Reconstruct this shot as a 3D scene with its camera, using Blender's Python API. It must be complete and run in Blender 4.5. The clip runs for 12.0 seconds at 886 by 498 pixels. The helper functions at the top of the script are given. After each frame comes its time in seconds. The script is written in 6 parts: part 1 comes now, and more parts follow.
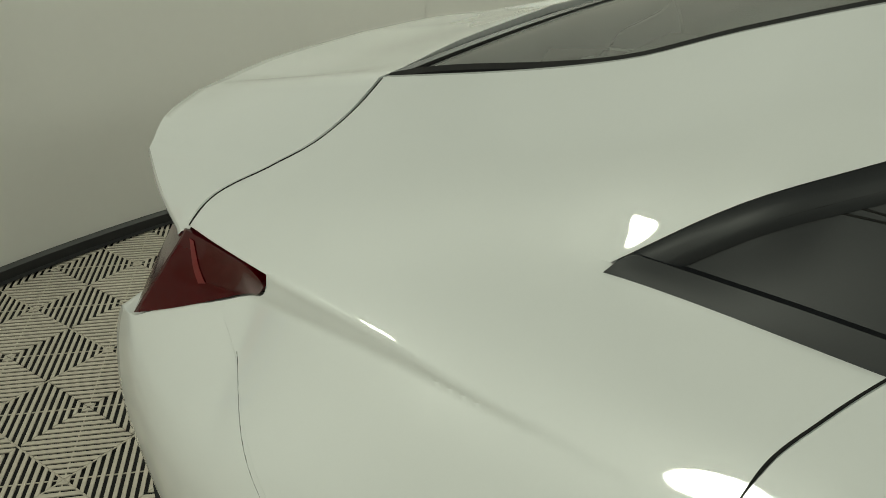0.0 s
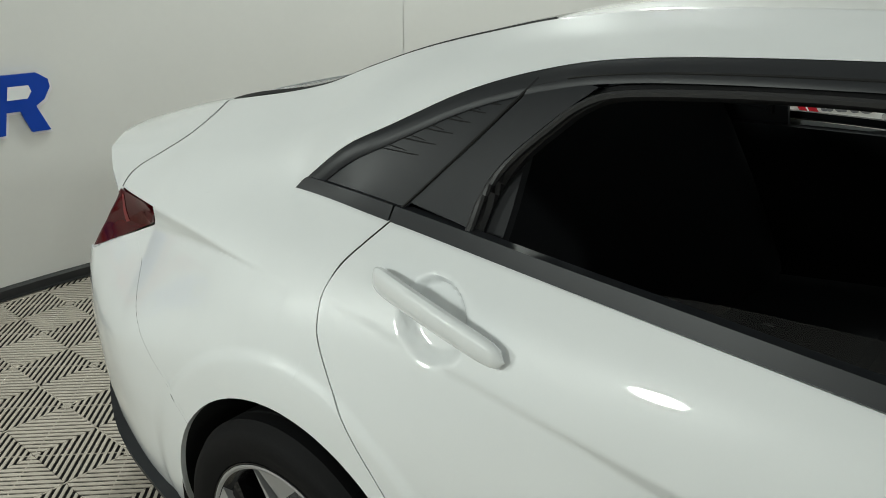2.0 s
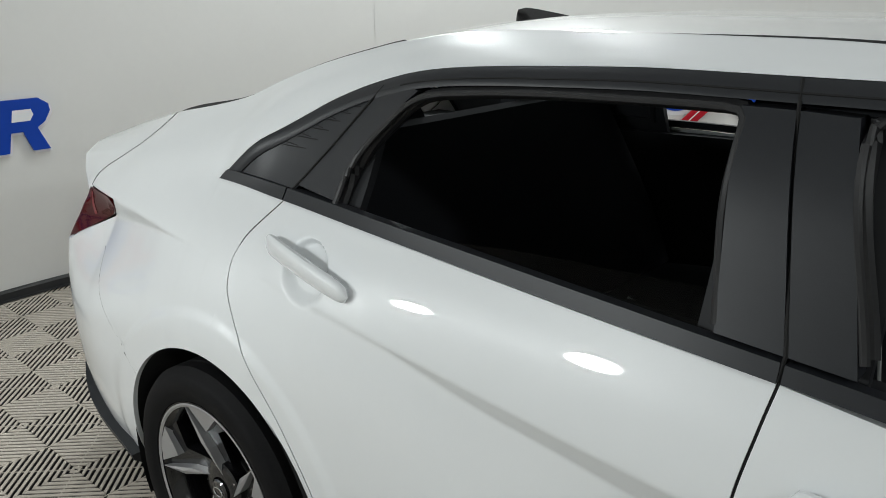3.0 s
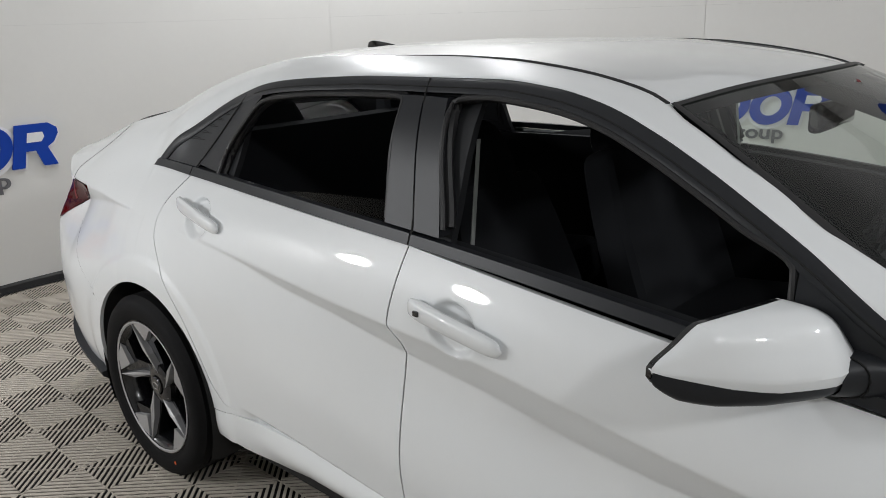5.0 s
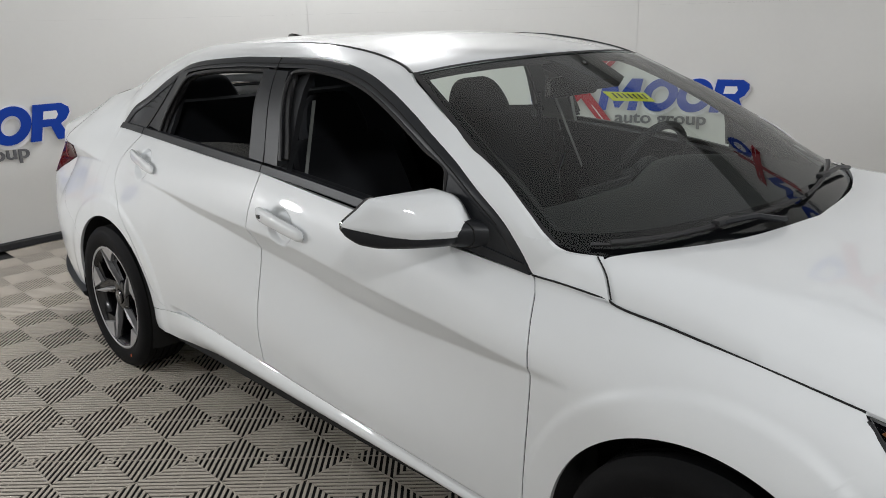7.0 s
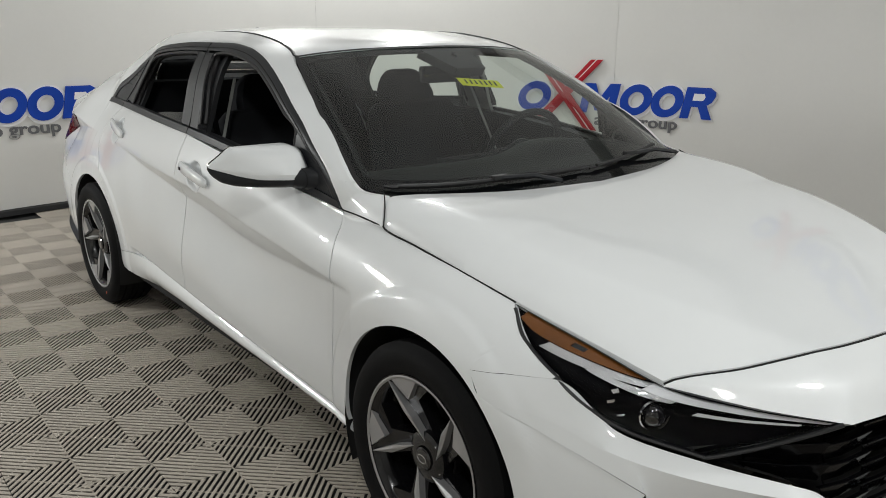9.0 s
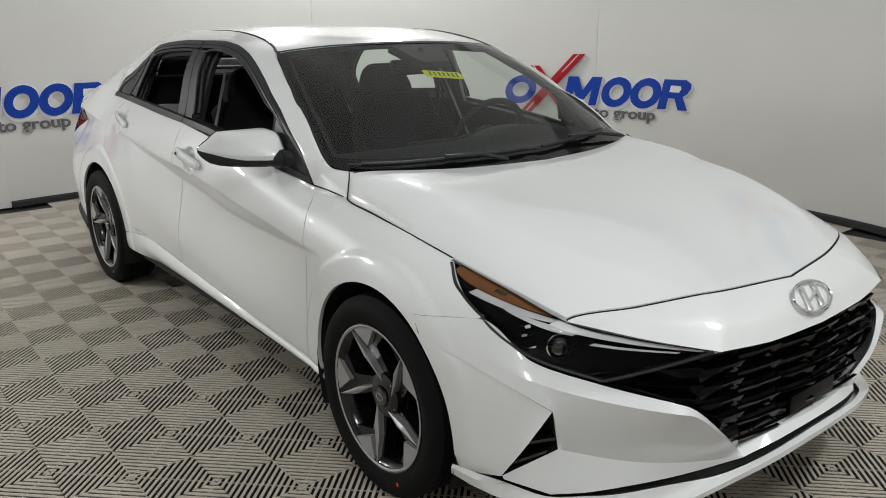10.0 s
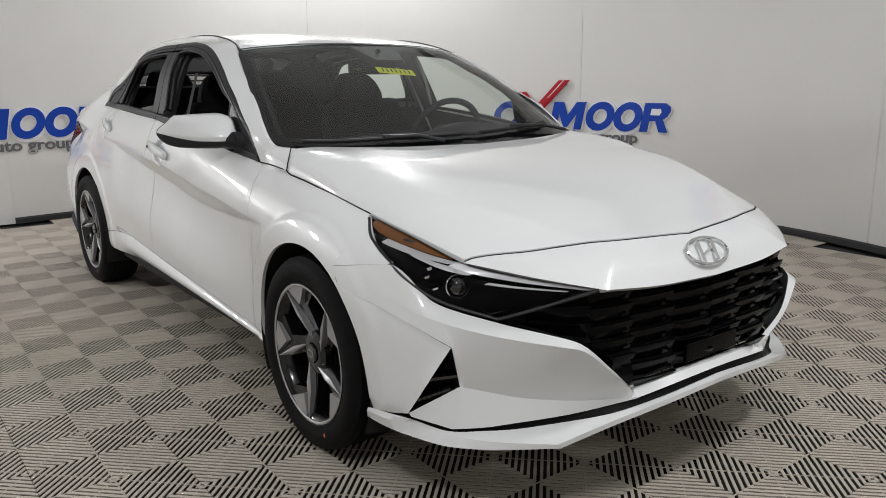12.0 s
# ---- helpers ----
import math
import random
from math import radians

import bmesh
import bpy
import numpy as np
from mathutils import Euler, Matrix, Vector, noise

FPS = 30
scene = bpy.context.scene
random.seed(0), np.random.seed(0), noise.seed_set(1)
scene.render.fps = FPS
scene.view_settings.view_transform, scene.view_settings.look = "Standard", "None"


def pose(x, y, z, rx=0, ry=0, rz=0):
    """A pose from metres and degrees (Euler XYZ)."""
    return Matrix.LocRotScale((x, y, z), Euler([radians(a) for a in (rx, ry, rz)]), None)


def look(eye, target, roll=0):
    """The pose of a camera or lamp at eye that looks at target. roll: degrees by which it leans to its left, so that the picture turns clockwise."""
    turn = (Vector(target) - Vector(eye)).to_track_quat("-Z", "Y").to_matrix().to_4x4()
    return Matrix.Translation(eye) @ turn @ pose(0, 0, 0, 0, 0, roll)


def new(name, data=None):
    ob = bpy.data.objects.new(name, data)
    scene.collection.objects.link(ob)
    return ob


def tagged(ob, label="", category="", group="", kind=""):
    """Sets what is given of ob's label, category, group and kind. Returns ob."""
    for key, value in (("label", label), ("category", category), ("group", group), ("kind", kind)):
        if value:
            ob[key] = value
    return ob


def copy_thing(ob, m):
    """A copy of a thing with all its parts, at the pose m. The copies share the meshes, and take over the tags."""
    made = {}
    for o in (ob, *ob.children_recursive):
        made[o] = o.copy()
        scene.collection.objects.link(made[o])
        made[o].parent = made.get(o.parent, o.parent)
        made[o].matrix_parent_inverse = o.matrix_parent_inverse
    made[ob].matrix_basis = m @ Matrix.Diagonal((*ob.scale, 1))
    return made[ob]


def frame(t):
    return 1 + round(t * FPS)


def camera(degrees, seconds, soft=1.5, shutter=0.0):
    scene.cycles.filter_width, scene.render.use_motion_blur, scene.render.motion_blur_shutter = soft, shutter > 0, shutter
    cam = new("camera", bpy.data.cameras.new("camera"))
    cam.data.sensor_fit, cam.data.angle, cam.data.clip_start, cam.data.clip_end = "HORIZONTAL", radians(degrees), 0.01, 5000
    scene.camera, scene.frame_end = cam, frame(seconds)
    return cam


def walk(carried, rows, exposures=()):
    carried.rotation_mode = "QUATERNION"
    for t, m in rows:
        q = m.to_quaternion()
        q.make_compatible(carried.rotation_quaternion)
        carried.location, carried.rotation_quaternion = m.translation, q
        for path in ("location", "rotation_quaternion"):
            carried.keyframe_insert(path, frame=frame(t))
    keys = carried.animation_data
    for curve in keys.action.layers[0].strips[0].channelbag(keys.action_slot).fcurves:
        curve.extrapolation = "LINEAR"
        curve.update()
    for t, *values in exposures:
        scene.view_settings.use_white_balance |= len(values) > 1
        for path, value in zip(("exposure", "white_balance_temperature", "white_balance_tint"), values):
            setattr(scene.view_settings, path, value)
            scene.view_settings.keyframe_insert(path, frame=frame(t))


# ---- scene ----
cam = camera(58.9, 12.0, 0.9)
PATH = [
    (0, (-1.244, -1.306, 1.388), (-2.24, 0.171, 0.479), 1.2),
    (0.5, (-1.06, -1.33, 1.404), (-2.127, 0.132, 0.554), 1.3),
    (1, (-0.834, -1.379, 1.417), (-1.951, 0.076, 0.62), 1.1),
    (1.5, (-0.623, -1.452, 1.417), (-1.789, -0.01, 0.667), 0.7),
    (2, (-0.376, -1.575, 1.436), (-1.572, -0.134, 0.733), 0.6),
    (2.5, (-0.159, -1.646, 1.446), (-1.378, -0.208, 0.779), 0.3),
    (3, (0.074, -1.671, 1.447), (-1.171, -0.24, 0.814), -0.1),
    (3.2, (0.137, -1.672, 1.44), (-1.122, -0.251, 0.812), -0.5),
    (4.8, (0.881, -1.898, 1.467), (-0.421, -0.494, 0.891), -2.0),
    (5, (0.986, -1.915, 1.464), (-0.325, -0.513, 0.901), -1.8),
    (5.5, (1.233, -2.018, 1.463), (-0.088, -0.624, 0.907), -1.8),
    (6, (1.465, -2.103, 1.464), (0.127, -0.725, 0.904), -1.9),
    (6.5, (1.712, -2.095, 1.46), (0.357, -0.738, 0.894), -2.0),
    (6.7, (1.81, -2.079, 1.456), (0.448, -0.729, 0.888), -1.9),
    (8.3, (2.532, -2.017, 1.4), (1.066, -0.769, 0.858), 0.1),
    (8.5, (2.616, -1.989, 1.398), (1.144, -0.748, 0.855), 0.2),
    (9, (2.802, -1.944, 1.399), (1.314, -0.723, 0.856), 0.2),
    (9.5, (2.998, -1.995, 1.383), (1.503, -0.786, 0.835), 0.0),
    (10, (3.174, -2.032, 1.403), (1.673, -0.831, 0.852), -0.3),
    (10.5, (3.292, -2.017, 1.386), (1.78, -0.827, 0.842), -0.4),
    (11, (3.447, -1.969, 1.337), (1.921, -0.787, 0.816), -0.5),
    (11.5, (3.526, -1.94, 1.276), (1.981, -0.763, 0.797), -0.5),
    (12, (3.531, -1.932, 1.183), (1.972, -0.755, 0.754), -0.4),
]
walk(cam, [(t, look(eye, target, roll)) for t, eye, target, roll in PATH],
     [(0.0, -0.68, 7150, -9), (0.5, -0.56, 7100, -8), (1.0, -0.36, 6950, -7), (1.5, -0.34, 6650, -4), (2.0, -0.28, 6350, -1), (2.5, -0.22, 6180, 2), (3.2, -0.2, 6150, 7), (4.8, -0.2, 6250, 11), (6.7, -0.17, 6230, 11),
      (8.3, -0.2, 6380, 9), (9.5, -0.22, 6400, 8), (11.0, -0.18, 6330, 11), (12.0, -0.15, 6350, 12)])

# ---- world and lights ----
ROOM_X, ROOM_Y, ROOM_R, ROOM_H = 0.0, -0.17, 3.88, 3.1
world = bpy.data.worlds.new("world")
scene.world = world
world.use_nodes = True
world.node_tree.nodes["Background"].inputs[0].default_value = (0.9, 0.92, 1.0, 1)
world.node_tree.nodes["Background"].inputs[1].default_value = 0.05
# a wide soft ceiling panel added as unseen fill, and round spots in pairs near the rim of the booth, turned towards its
# middle
FILL_POWER, FILL_RADIUS = 29.0, 3.3
LAMP_RADIUS = 0.16
# place of each spot and its power; first three follow highlights on the paint, last four are added fill
LAMPS = [(-3.55, -3.3, 1.98, 32.0), (-1.95, -3.3, 1.98, 32.0), (3.7, -0.9, ROOM_H - 0.12, 18.0), (3.0, -2.4, ROOM_H - 0.12, 29.0), (3.3, 1.0, ROOM_H - 0.12, 31.0), (-2.5, 2.2, ROOM_H - 0.12, 32.0), (-3.1, 1.2, ROOM_H - 0.12, 32.0)]


def spot_pose(x, y, z):
    """A spot's place, turned a little towards the middle of the booth."""
    aim = Vector((0.55 * x, 0.55 * y, 0.0)) - Vector((x, y, z))
    return Matrix.Translation((x, y, z)) @ aim.to_track_quat("-Z", "Y").to_matrix().to_4x4()


for place, size, watts in [(pose(ROOM_X, ROOM_Y, ROOM_H - 0.06), FILL_RADIUS, FILL_POWER)] + [(spot_pose(x, y, z), LAMP_RADIUS, power) for x, y, z, power in LAMPS]:
    data = bpy.data.lights.new("unseen_lamp", "AREA")
    data.shape, data.size, data.energy, data.color = "DISK", 2 * size, watts, (1.0, 0.995, 0.97)
    new("unseen_lamp", data).matrix_world = place


# ---- materials ----
def shader(name, colour, rough=0.5, metal=0.0, coat=0.0, grain=0.0, scale=40.0, bump=0.0, spec=0.5, patch=0.0, emit=0.0):
    """A principled material with two scales of colour variation, uneven gloss and a fine bump."""
    m = bpy.data.materials.new(name)
    m.use_nodes = True
    nt = m.node_tree
    b = nt.nodes["Principled BSDF"]
    b.inputs["Roughness"].default_value, b.inputs["Metallic"].default_value = rough, metal
    b.inputs["Coat Weight"].default_value, b.inputs["Coat Roughness"].default_value = coat, 0.03
    b.inputs["Specular IOR Level"].default_value = spec
    b.inputs["Base Color"].default_value = (*colour, 1)
    if emit:
        b.inputs["Emission Color"].default_value, b.inputs["Emission Strength"].default_value = (*colour, 1), emit
    if grain or patch or bump:
        co = nt.nodes.new("ShaderNodeTexCoord")
        fine, broad = nt.nodes.new("ShaderNodeTexNoise"), nt.nodes.new("ShaderNodeTexNoise")
        fine.inputs["Scale"].default_value, fine.inputs["Detail"].default_value = scale, 5
        broad.inputs["Scale"].default_value, broad.inputs["Detail"].default_value = scale / 14, 4
        mixed = nt.nodes.new("ShaderNodeMath")
        mixed.operation = "MULTIPLY_ADD"
        mixed.inputs[1].default_value = grain
        scaled = nt.nodes.new("ShaderNodeMath")
        scaled.operation = "MULTIPLY_ADD"
        scaled.inputs[1].default_value, scaled.inputs[2].default_value = patch, 1 - (grain + patch) / 2
        hsv = nt.nodes.new("ShaderNodeHueSaturation")
        hsv.inputs["Color"].default_value = (*colour, 1)
        for n in (fine, broad):
            nt.links.new(co.outputs["Object"], n.inputs["Vector"])
        nt.links.new(broad.outputs["Fac"], scaled.inputs[0])
        nt.links.new(fine.outputs["Fac"], mixed.inputs[0])
        nt.links.new(scaled.outputs[0], mixed.inputs[2])
        nt.links.new(mixed.outputs[0], hsv.inputs["Value"])
        nt.links.new(hsv.outputs[0], b.inputs["Base Color"])
        if bump:
            bp = nt.nodes.new("ShaderNodeBump")
            bp.inputs["Strength"].default_value, bp.inputs["Distance"].default_value = bump, 0.002
            nt.links.new(fine.outputs["Fac"], bp.inputs["Height"])
            nt.links.new(bp.outputs[0], b.inputs["Normal"])
    return m


def glass(name, tint, gloss=1.0):
    """A thin pane: clear through, with a sharp reflection that grows at grazing angles."""
    m = bpy.data.materials.new(name)
    m.use_nodes = True
    nt = m.node_tree
    nt.nodes.remove(nt.nodes["Principled BSDF"])
    clear, shine, mix, fr = (nt.nodes.new(k) for k in ("ShaderNodeBsdfTransparent", "ShaderNodeBsdfGlossy", "ShaderNodeMixShader", "ShaderNodeFresnel"))
    clear.inputs[0].default_value = (*tint, 1)
    shine.inputs["Roughness"].default_value = 0.0
    fr.inputs["IOR"].default_value = 1.5 * gloss
    nt.links.new(fr.outputs[0], mix.inputs[0])
    nt.links.new(clear.outputs[0], mix.inputs[1])
    nt.links.new(shine.outputs[0], mix.inputs[2])
    nt.links.new(mix.outputs[0], nt.nodes["Material Output"].inputs[0])
    return m


PAINT = shader("white_paint", (0.785, 0.805, 0.815), 0.38, coat=1.0, grain=0.015, scale=300, patch=0.02)
TRIM = shader("black_trim", (0.0165, 0.018, 0.021), 0.40, spec=0.32, grain=0.25, scale=700, bump=0.04, patch=0.2)
RUBBER_SEAL = shader("rubber_seal", (0.012, 0.012, 0.013), 0.5, grain=0.3, scale=300)
SCALE_BLACK = shader("grille_black", (0.002, 0.002, 0.0025), 0.14, spec=0.10)
GLOSS_BLACK = shader("gloss_black", (0.006, 0.006, 0.007), 0.12, coat=1.0)
DARK_CAVITY = shader("dark_cavity", (0.008, 0.008, 0.008), 0.9, grain=0.3, scale=60)
TYRE = shader("tyre_rubber", (0.007, 0.007, 0.0075), 0.7, spec=0.12, grain=0.5, scale=160, bump=0.25, patch=0.4)
ALLOY_DARK = shader("dark_alloy", (0.006, 0.006, 0.007), 0.2, metal=0.1, coat=0.35, grain=0.1, scale=200)
ALLOY_CUT = shader("machined_alloy", (0.44, 0.44, 0.45), 0.36, metal=0.6, coat=0.4, grain=0.12, scale=400)
CHROME = shader("chrome", (0.75, 0.76, 0.77), 0.08, metal=1.0)
STEEL = shader("brake_steel", (0.07, 0.068, 0.065), 0.4, metal=1.0, grain=0.3, scale=90)
RED_LENS = shader("red_lens", (0.06, 0.0008, 0.002), 0.1, spec=0.22, grain=0.4, scale=25, patch=0.5)
RED_INNER = shader("red_inner", (0.16, 0.003, 0.007), 0.3, coat=0.2, grain=0.2, scale=120)
AMBER = shader("amber_reflector", (0.14, 0.045, 0.002), 0.35, coat=0.4, grain=0.7, scale=160, bump=0.6, patch=0.6)
SILVER_TEXT = shader("silver_reflector", (0.55, 0.56, 0.57), 0.3, metal=0.7, coat=1.0, grain=0.6, scale=420, bump=1.0)
FABRIC = shader("seat_fabric", (0.016, 0.017, 0.0195), 0.95, spec=0.2, patch=0.3, scale=60)
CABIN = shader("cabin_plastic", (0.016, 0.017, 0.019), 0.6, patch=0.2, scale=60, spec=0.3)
# grey trim; on the far pillar lining its paleness stands in for light
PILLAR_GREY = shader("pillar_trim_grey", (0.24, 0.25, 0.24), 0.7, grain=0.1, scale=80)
LINER = shader("head_lining", (0.07, 0.07, 0.068), 0.95, grain=0.1, scale=200)
GLASS_CLEAR = glass("windscreen_glass", (0.78, 0.865, 0.81), 1.09)
GLASS_DARK = glass("rear_glass", (0.30, 0.335, 0.32), 0.93)
LENS_CLEAR = glass("lamp_cover", (0.95, 0.955, 0.96), 0.80)
WALL = shader("painted_wall_panel", (0.73, 0.725, 0.705), 0.5, grain=0.03, scale=30, patch=0.06, bump=0.03)
LAMP_BLACK = shader("lamp_housing_black", (0.003, 0.003, 0.004), 0.3, spec=0.06)
LIGHT_STRIP = shader("light_strip", (0.72, 0.73, 0.75), 0.3, coat=1.0, grain=0.1, scale=300)
CEIL = shader("ceiling_paint", (0.35, 0.345, 0.335), 0.8, grain=0.03, scale=20, patch=0.05)
TILE = shader("floor_tile_plastic", (0.50, 0.452, 0.388), 0.5, grain=0.25, scale=90, patch=0.3, bump=0.15)
SUBFLOOR = shader("sub_floor", (0.018, 0.018, 0.018), 0.95, grain=0.4, scale=30)
BASE_BLACK = shader("black_base_strip", (0.015, 0.015, 0.016), 0.5, grain=0.3, scale=80)
SIGN_BLUE = shader("sign_blue", (0.006, 0.052, 0.40), 0.4, spec=0.25, grain=0.08, scale=60, patch=0.35)
SIGN_RED = shader("sign_red", (0.40, 0.008, 0.02), 0.4, spec=0.25, grain=0.08, scale=60, patch=0.3)
SIGN_GREY = shader("sign_grey", (0.13, 0.13, 0.14), 0.45, grain=0.1, scale=60)
SIGN_EDGE = shader("sign_white_edge", (0.8, 0.8, 0.82), 0.5, grain=0.05, scale=60)
YELLOW = shader("yellow_paper", (0.78, 0.80, 0.03), 0.6, grain=0.06, scale=100)
INK = shader("black_ink", (0.02, 0.03, 0.02), 0.6)
ORANGE = shader("orange_mark", (0.75, 0.12, 0.03), 0.5)


# ---- building helpers ----
def bow(p):
    """The car's flanks bow out in the middle of its length: moves a place of the straight body outwards."""
    d = float(pchip([-1.5, -1.25, -1.0, -0.6, -0.2, 0.3, 0.7, 0.9], [0, 0.008, 0.024, 0.034, 0.037, 0.028, 0.008, 0], min(0.9, max(-1.5, p.x))))
    k = min(1.0, max(0.0, (abs(p.y) - 0.36) / 0.26))
    d *= k * k * (3 - 2 * k)
    return Vector((p.x + 1.2 * d, p.y + math.copysign(d, p.y), p.z + d * (1.46 - p.z) * 0.8))


def part(name, bm, material, parent=None, label="", smooth=True, angle=0.6, outward=None):
    """Links a bmesh as one mesh object, as a part of parent if one is given."""
    me = bpy.data.meshes.new(name)
    bmesh.ops.remove_doubles(bm, verts=bm.verts, dist=1e-5)
    top = parent
    while top and top.parent:
        top = top.parent
    if top and top.name == "car":
        for v in bm.verts:
            v.co = bow(v.co)
    for f in bm.faces:
        f.smooth = smooth
    bm.normal_update()
    if outward and sum((f.normal * f.calc_area() for f in bm.faces), Vector()).dot(Vector(outward)) < 0:
        bmesh.ops.reverse_faces(bm, faces=bm.faces)
        bm.normal_update()
    if smooth:
        for e in bm.edges:
            e.smooth = not (len(e.link_faces) == 2 and e.calc_face_angle(0) > angle)
    bm.to_mesh(me)
    bm.free()
    me.materials.append(material)
    ob = new(name, me)
    ob.parent = parent
    return tagged(ob, label=label)


def spline(points, n):
    """n points on a smooth curve through points, at even steps of its length; no overshoot."""
    p = np.array(points, float)
    if len(p) == 1:
        return np.repeat(p, n, 0)
    d = np.concatenate([[0], np.cumsum(np.linalg.norm(np.diff(p, axis=0), axis=1))])
    q = np.linspace(0, d[-1], n)
    return np.stack([pchip(d, p[:, k], q) for k in range(p.shape[1])], 1)


def pchip(x, y, q):
    """Monotone cubic through (x, y) at q; straight beyond the ends."""
    x, y, q = np.asarray(x, float), np.asarray(y, float), np.asarray(q, float)
    h, s = np.diff(x), np.diff(y) / np.diff(x)
    m = np.empty_like(y)
    m[0], m[-1] = s[0], s[-1]
    for i in range(1, len(x) - 1):
        m[i] = 0 if s[i - 1] * s[i] <= 0 else (h[i - 1] + h[i]) * 3 / ((2 * h[i] + h[i - 1]) / s[i - 1] + (h[i] + 2 * h[i - 1]) / s[i])
    i = np.clip(np.searchsorted(x, q) - 1, 0, len(x) - 2)
    t = (q - x[i]) / h[i]
    out = ((1 + 2 * t) * (1 - t) ** 2 * y[i] + t * (1 - t) ** 2 * h[i] * m[i] + t * t * (3 - 2 * t) * y[i + 1] + t * t * (t - 1) * h[i] * m[i + 1])
    return np.where(q < x[0], y[0] + (q - x[0]) * m[0], np.where(q > x[-1], y[-1] + (q - x[-1]) * m[-1], out))


def grid_mesh(bm, g, flange=0.0, inward=(0, 1, 0)):
    """A sheet from an array of points, with a flange folded inwards along its rim, so that it has an edge of depth."""
    nu, nv = g.shape[:2]
    vs = [[bm.verts.new(g[i, j]) for j in range(nv)] for i in range(nu)]
    for i in range(nu - 1):
        for j in range(nv - 1):
            quad = [vs[i][j], vs[i + 1][j], vs[i + 1][j + 1], vs[i][j + 1]]
            try:
                bm.faces.new(quad)
            except ValueError:
                pass
    if flange:
        rim = [vs[i][0] for i in range(nu)] + [vs[-1][j] for j in range(1, nv)] + [vs[i][-1] for i in range(nu - 2, -1, -1)] + [vs[0][j] for j in range(nv - 2, 0, -1)]
        off = Vector(inward) * flange
        low = [bm.verts.new(v.co + off) for v in rim]
        for k in range(len(rim)):
            try:
                bm.faces.new([rim[k - 1], low[k - 1], low[k], rim[k]])
            except ValueError:
                pass
    return bm


def loft(curves, nu, nv, straight=False):
    """A sheet of points through several curves; smooth along them, and smooth or straight across."""
    rows = np.stack([spline(c, nu) for c in curves], 1)
    if straight or len(curves) == 2:
        t = np.linspace(0, len(curves) - 1, nv)
        i = np.clip(t.astype(int), 0, len(curves) - 2)
        f = (t - i)[None, :, None]
        return rows[:, i] * (1 - f) + rows[:, i + 1] * f
    return np.stack([spline(r, nv) for r in rows], 0)


def mirrored(g):
    return g[::-1] * np.array([1, -1, 1])


def inset(g, gap):
    """Pulls the rim of a sheet in by half a shut-line."""
    g = g.copy()
    for a, b in ((0, 1), (-1, -2)):
        for sl in (lambda k: (k, slice(None)), lambda k: (slice(None), k)):
            d = g[sl(b)] - g[sl(a)]
            n = np.maximum(np.linalg.norm(d, axis=-1, keepdims=True), 1e-6)
            g[sl(a)] = g[sl(a)] + d / n * np.minimum(gap, n * 0.8)
    return g


def tube(bm, points, radius, sides=6, closed=False):
    """A round bar along points."""
    p = [Vector(q) for q in points]
    rings = []
    for i, c in enumerate(p):
        a, b = p[i - 1] if (i or closed) else c, p[(i + 1) % len(p)] if (i + 1 < len(p) or closed) else c
        along = (b - a).normalized()
        side = along.cross(Vector((0.3, 0.2, 0.93))).normalized()
        up = side.cross(along)
        rings.append([bm.verts.new(c + radius * (math.cos(2 * math.pi * k / sides) * side + math.sin(2 * math.pi * k / sides) * up)) for k in range(sides)])
    n = len(rings)
    for i in range(n if closed else n - 1):
        for k in range(sides):
            bm.faces.new([rings[i][k], rings[i][(k + 1) % sides], rings[(i + 1) % n][(k + 1) % sides], rings[(i + 1) % n][k]])
    if not closed:
        bm.faces.new(rings[0][::-1]), bm.faces.new(rings[-1])
    return bm


def lathe(bm, profile, steps=64, axis="y"):
    """Turns a profile of (radius, along) round the y axis."""
    rings = []
    for k in range(steps):
        a = 2 * math.pi * k / steps
        rings.append([bm.verts.new((r * math.cos(a), y, r * math.sin(a))) for r, y in profile])
    for k in range(steps):
        for i in range(len(profile) - 1):
            bm.faces.new([rings[k][i], rings[k][i + 1], rings[(k + 1) % steps][i + 1], rings[(k + 1) % steps][i]])
    return bm


def slab(bm, outline, offset):
    """A plate from an outline (points) thickened along offset."""
    a = [bm.verts.new(p) for p in outline]
    b = [bm.verts.new(Vector(p) + Vector(offset)) for p in outline]
    bm.faces.new(a), bm.faces.new(b[::-1])
    for i in range(len(a)):
        bm.faces.new([a[i - 1], b[i - 1], b[i], a[i]])
    return bm


def box(bm, lo, hi, bevel=0.0, turn=None):
    m = bmesh.ops.create_cube(bm, size=1)
    c, s = (Vector(lo) + Vector(hi)) / 2, Vector(hi) - Vector(lo)
    for v in m["verts"]:
        v.co = Vector((v.co.x * s.x, v.co.y * s.y, v.co.z * s.z))
    if bevel:
        es = list({e for v in m["verts"] for e in v.link_edges})
        made = bmesh.ops.bevel(bm, geom=es, offset=bevel, segments=3, affect="EDGES", profile=0.6)
        verts = list({v for f in made["faces"] for v in f.verts} | {v for v in m["verts"] if v.is_valid})
    else:
        verts = m["verts"]
    for v in verts:
        v.co = (turn @ v.co if turn else v.co) + c
    return bm


# ---- the round booth: walls, ceiling, floor ----
def on_wall(deg, z, inset_by=0.0):
    a = radians(deg)
    return Vector((ROOM_X + (ROOM_R - inset_by) * math.cos(a), ROOM_Y + (ROOM_R - inset_by) * math.sin(a), z))


SEAM = (34.9, 73.7, 112.4, 151.1, 190.6)
WALL_SPLIT = 1.5


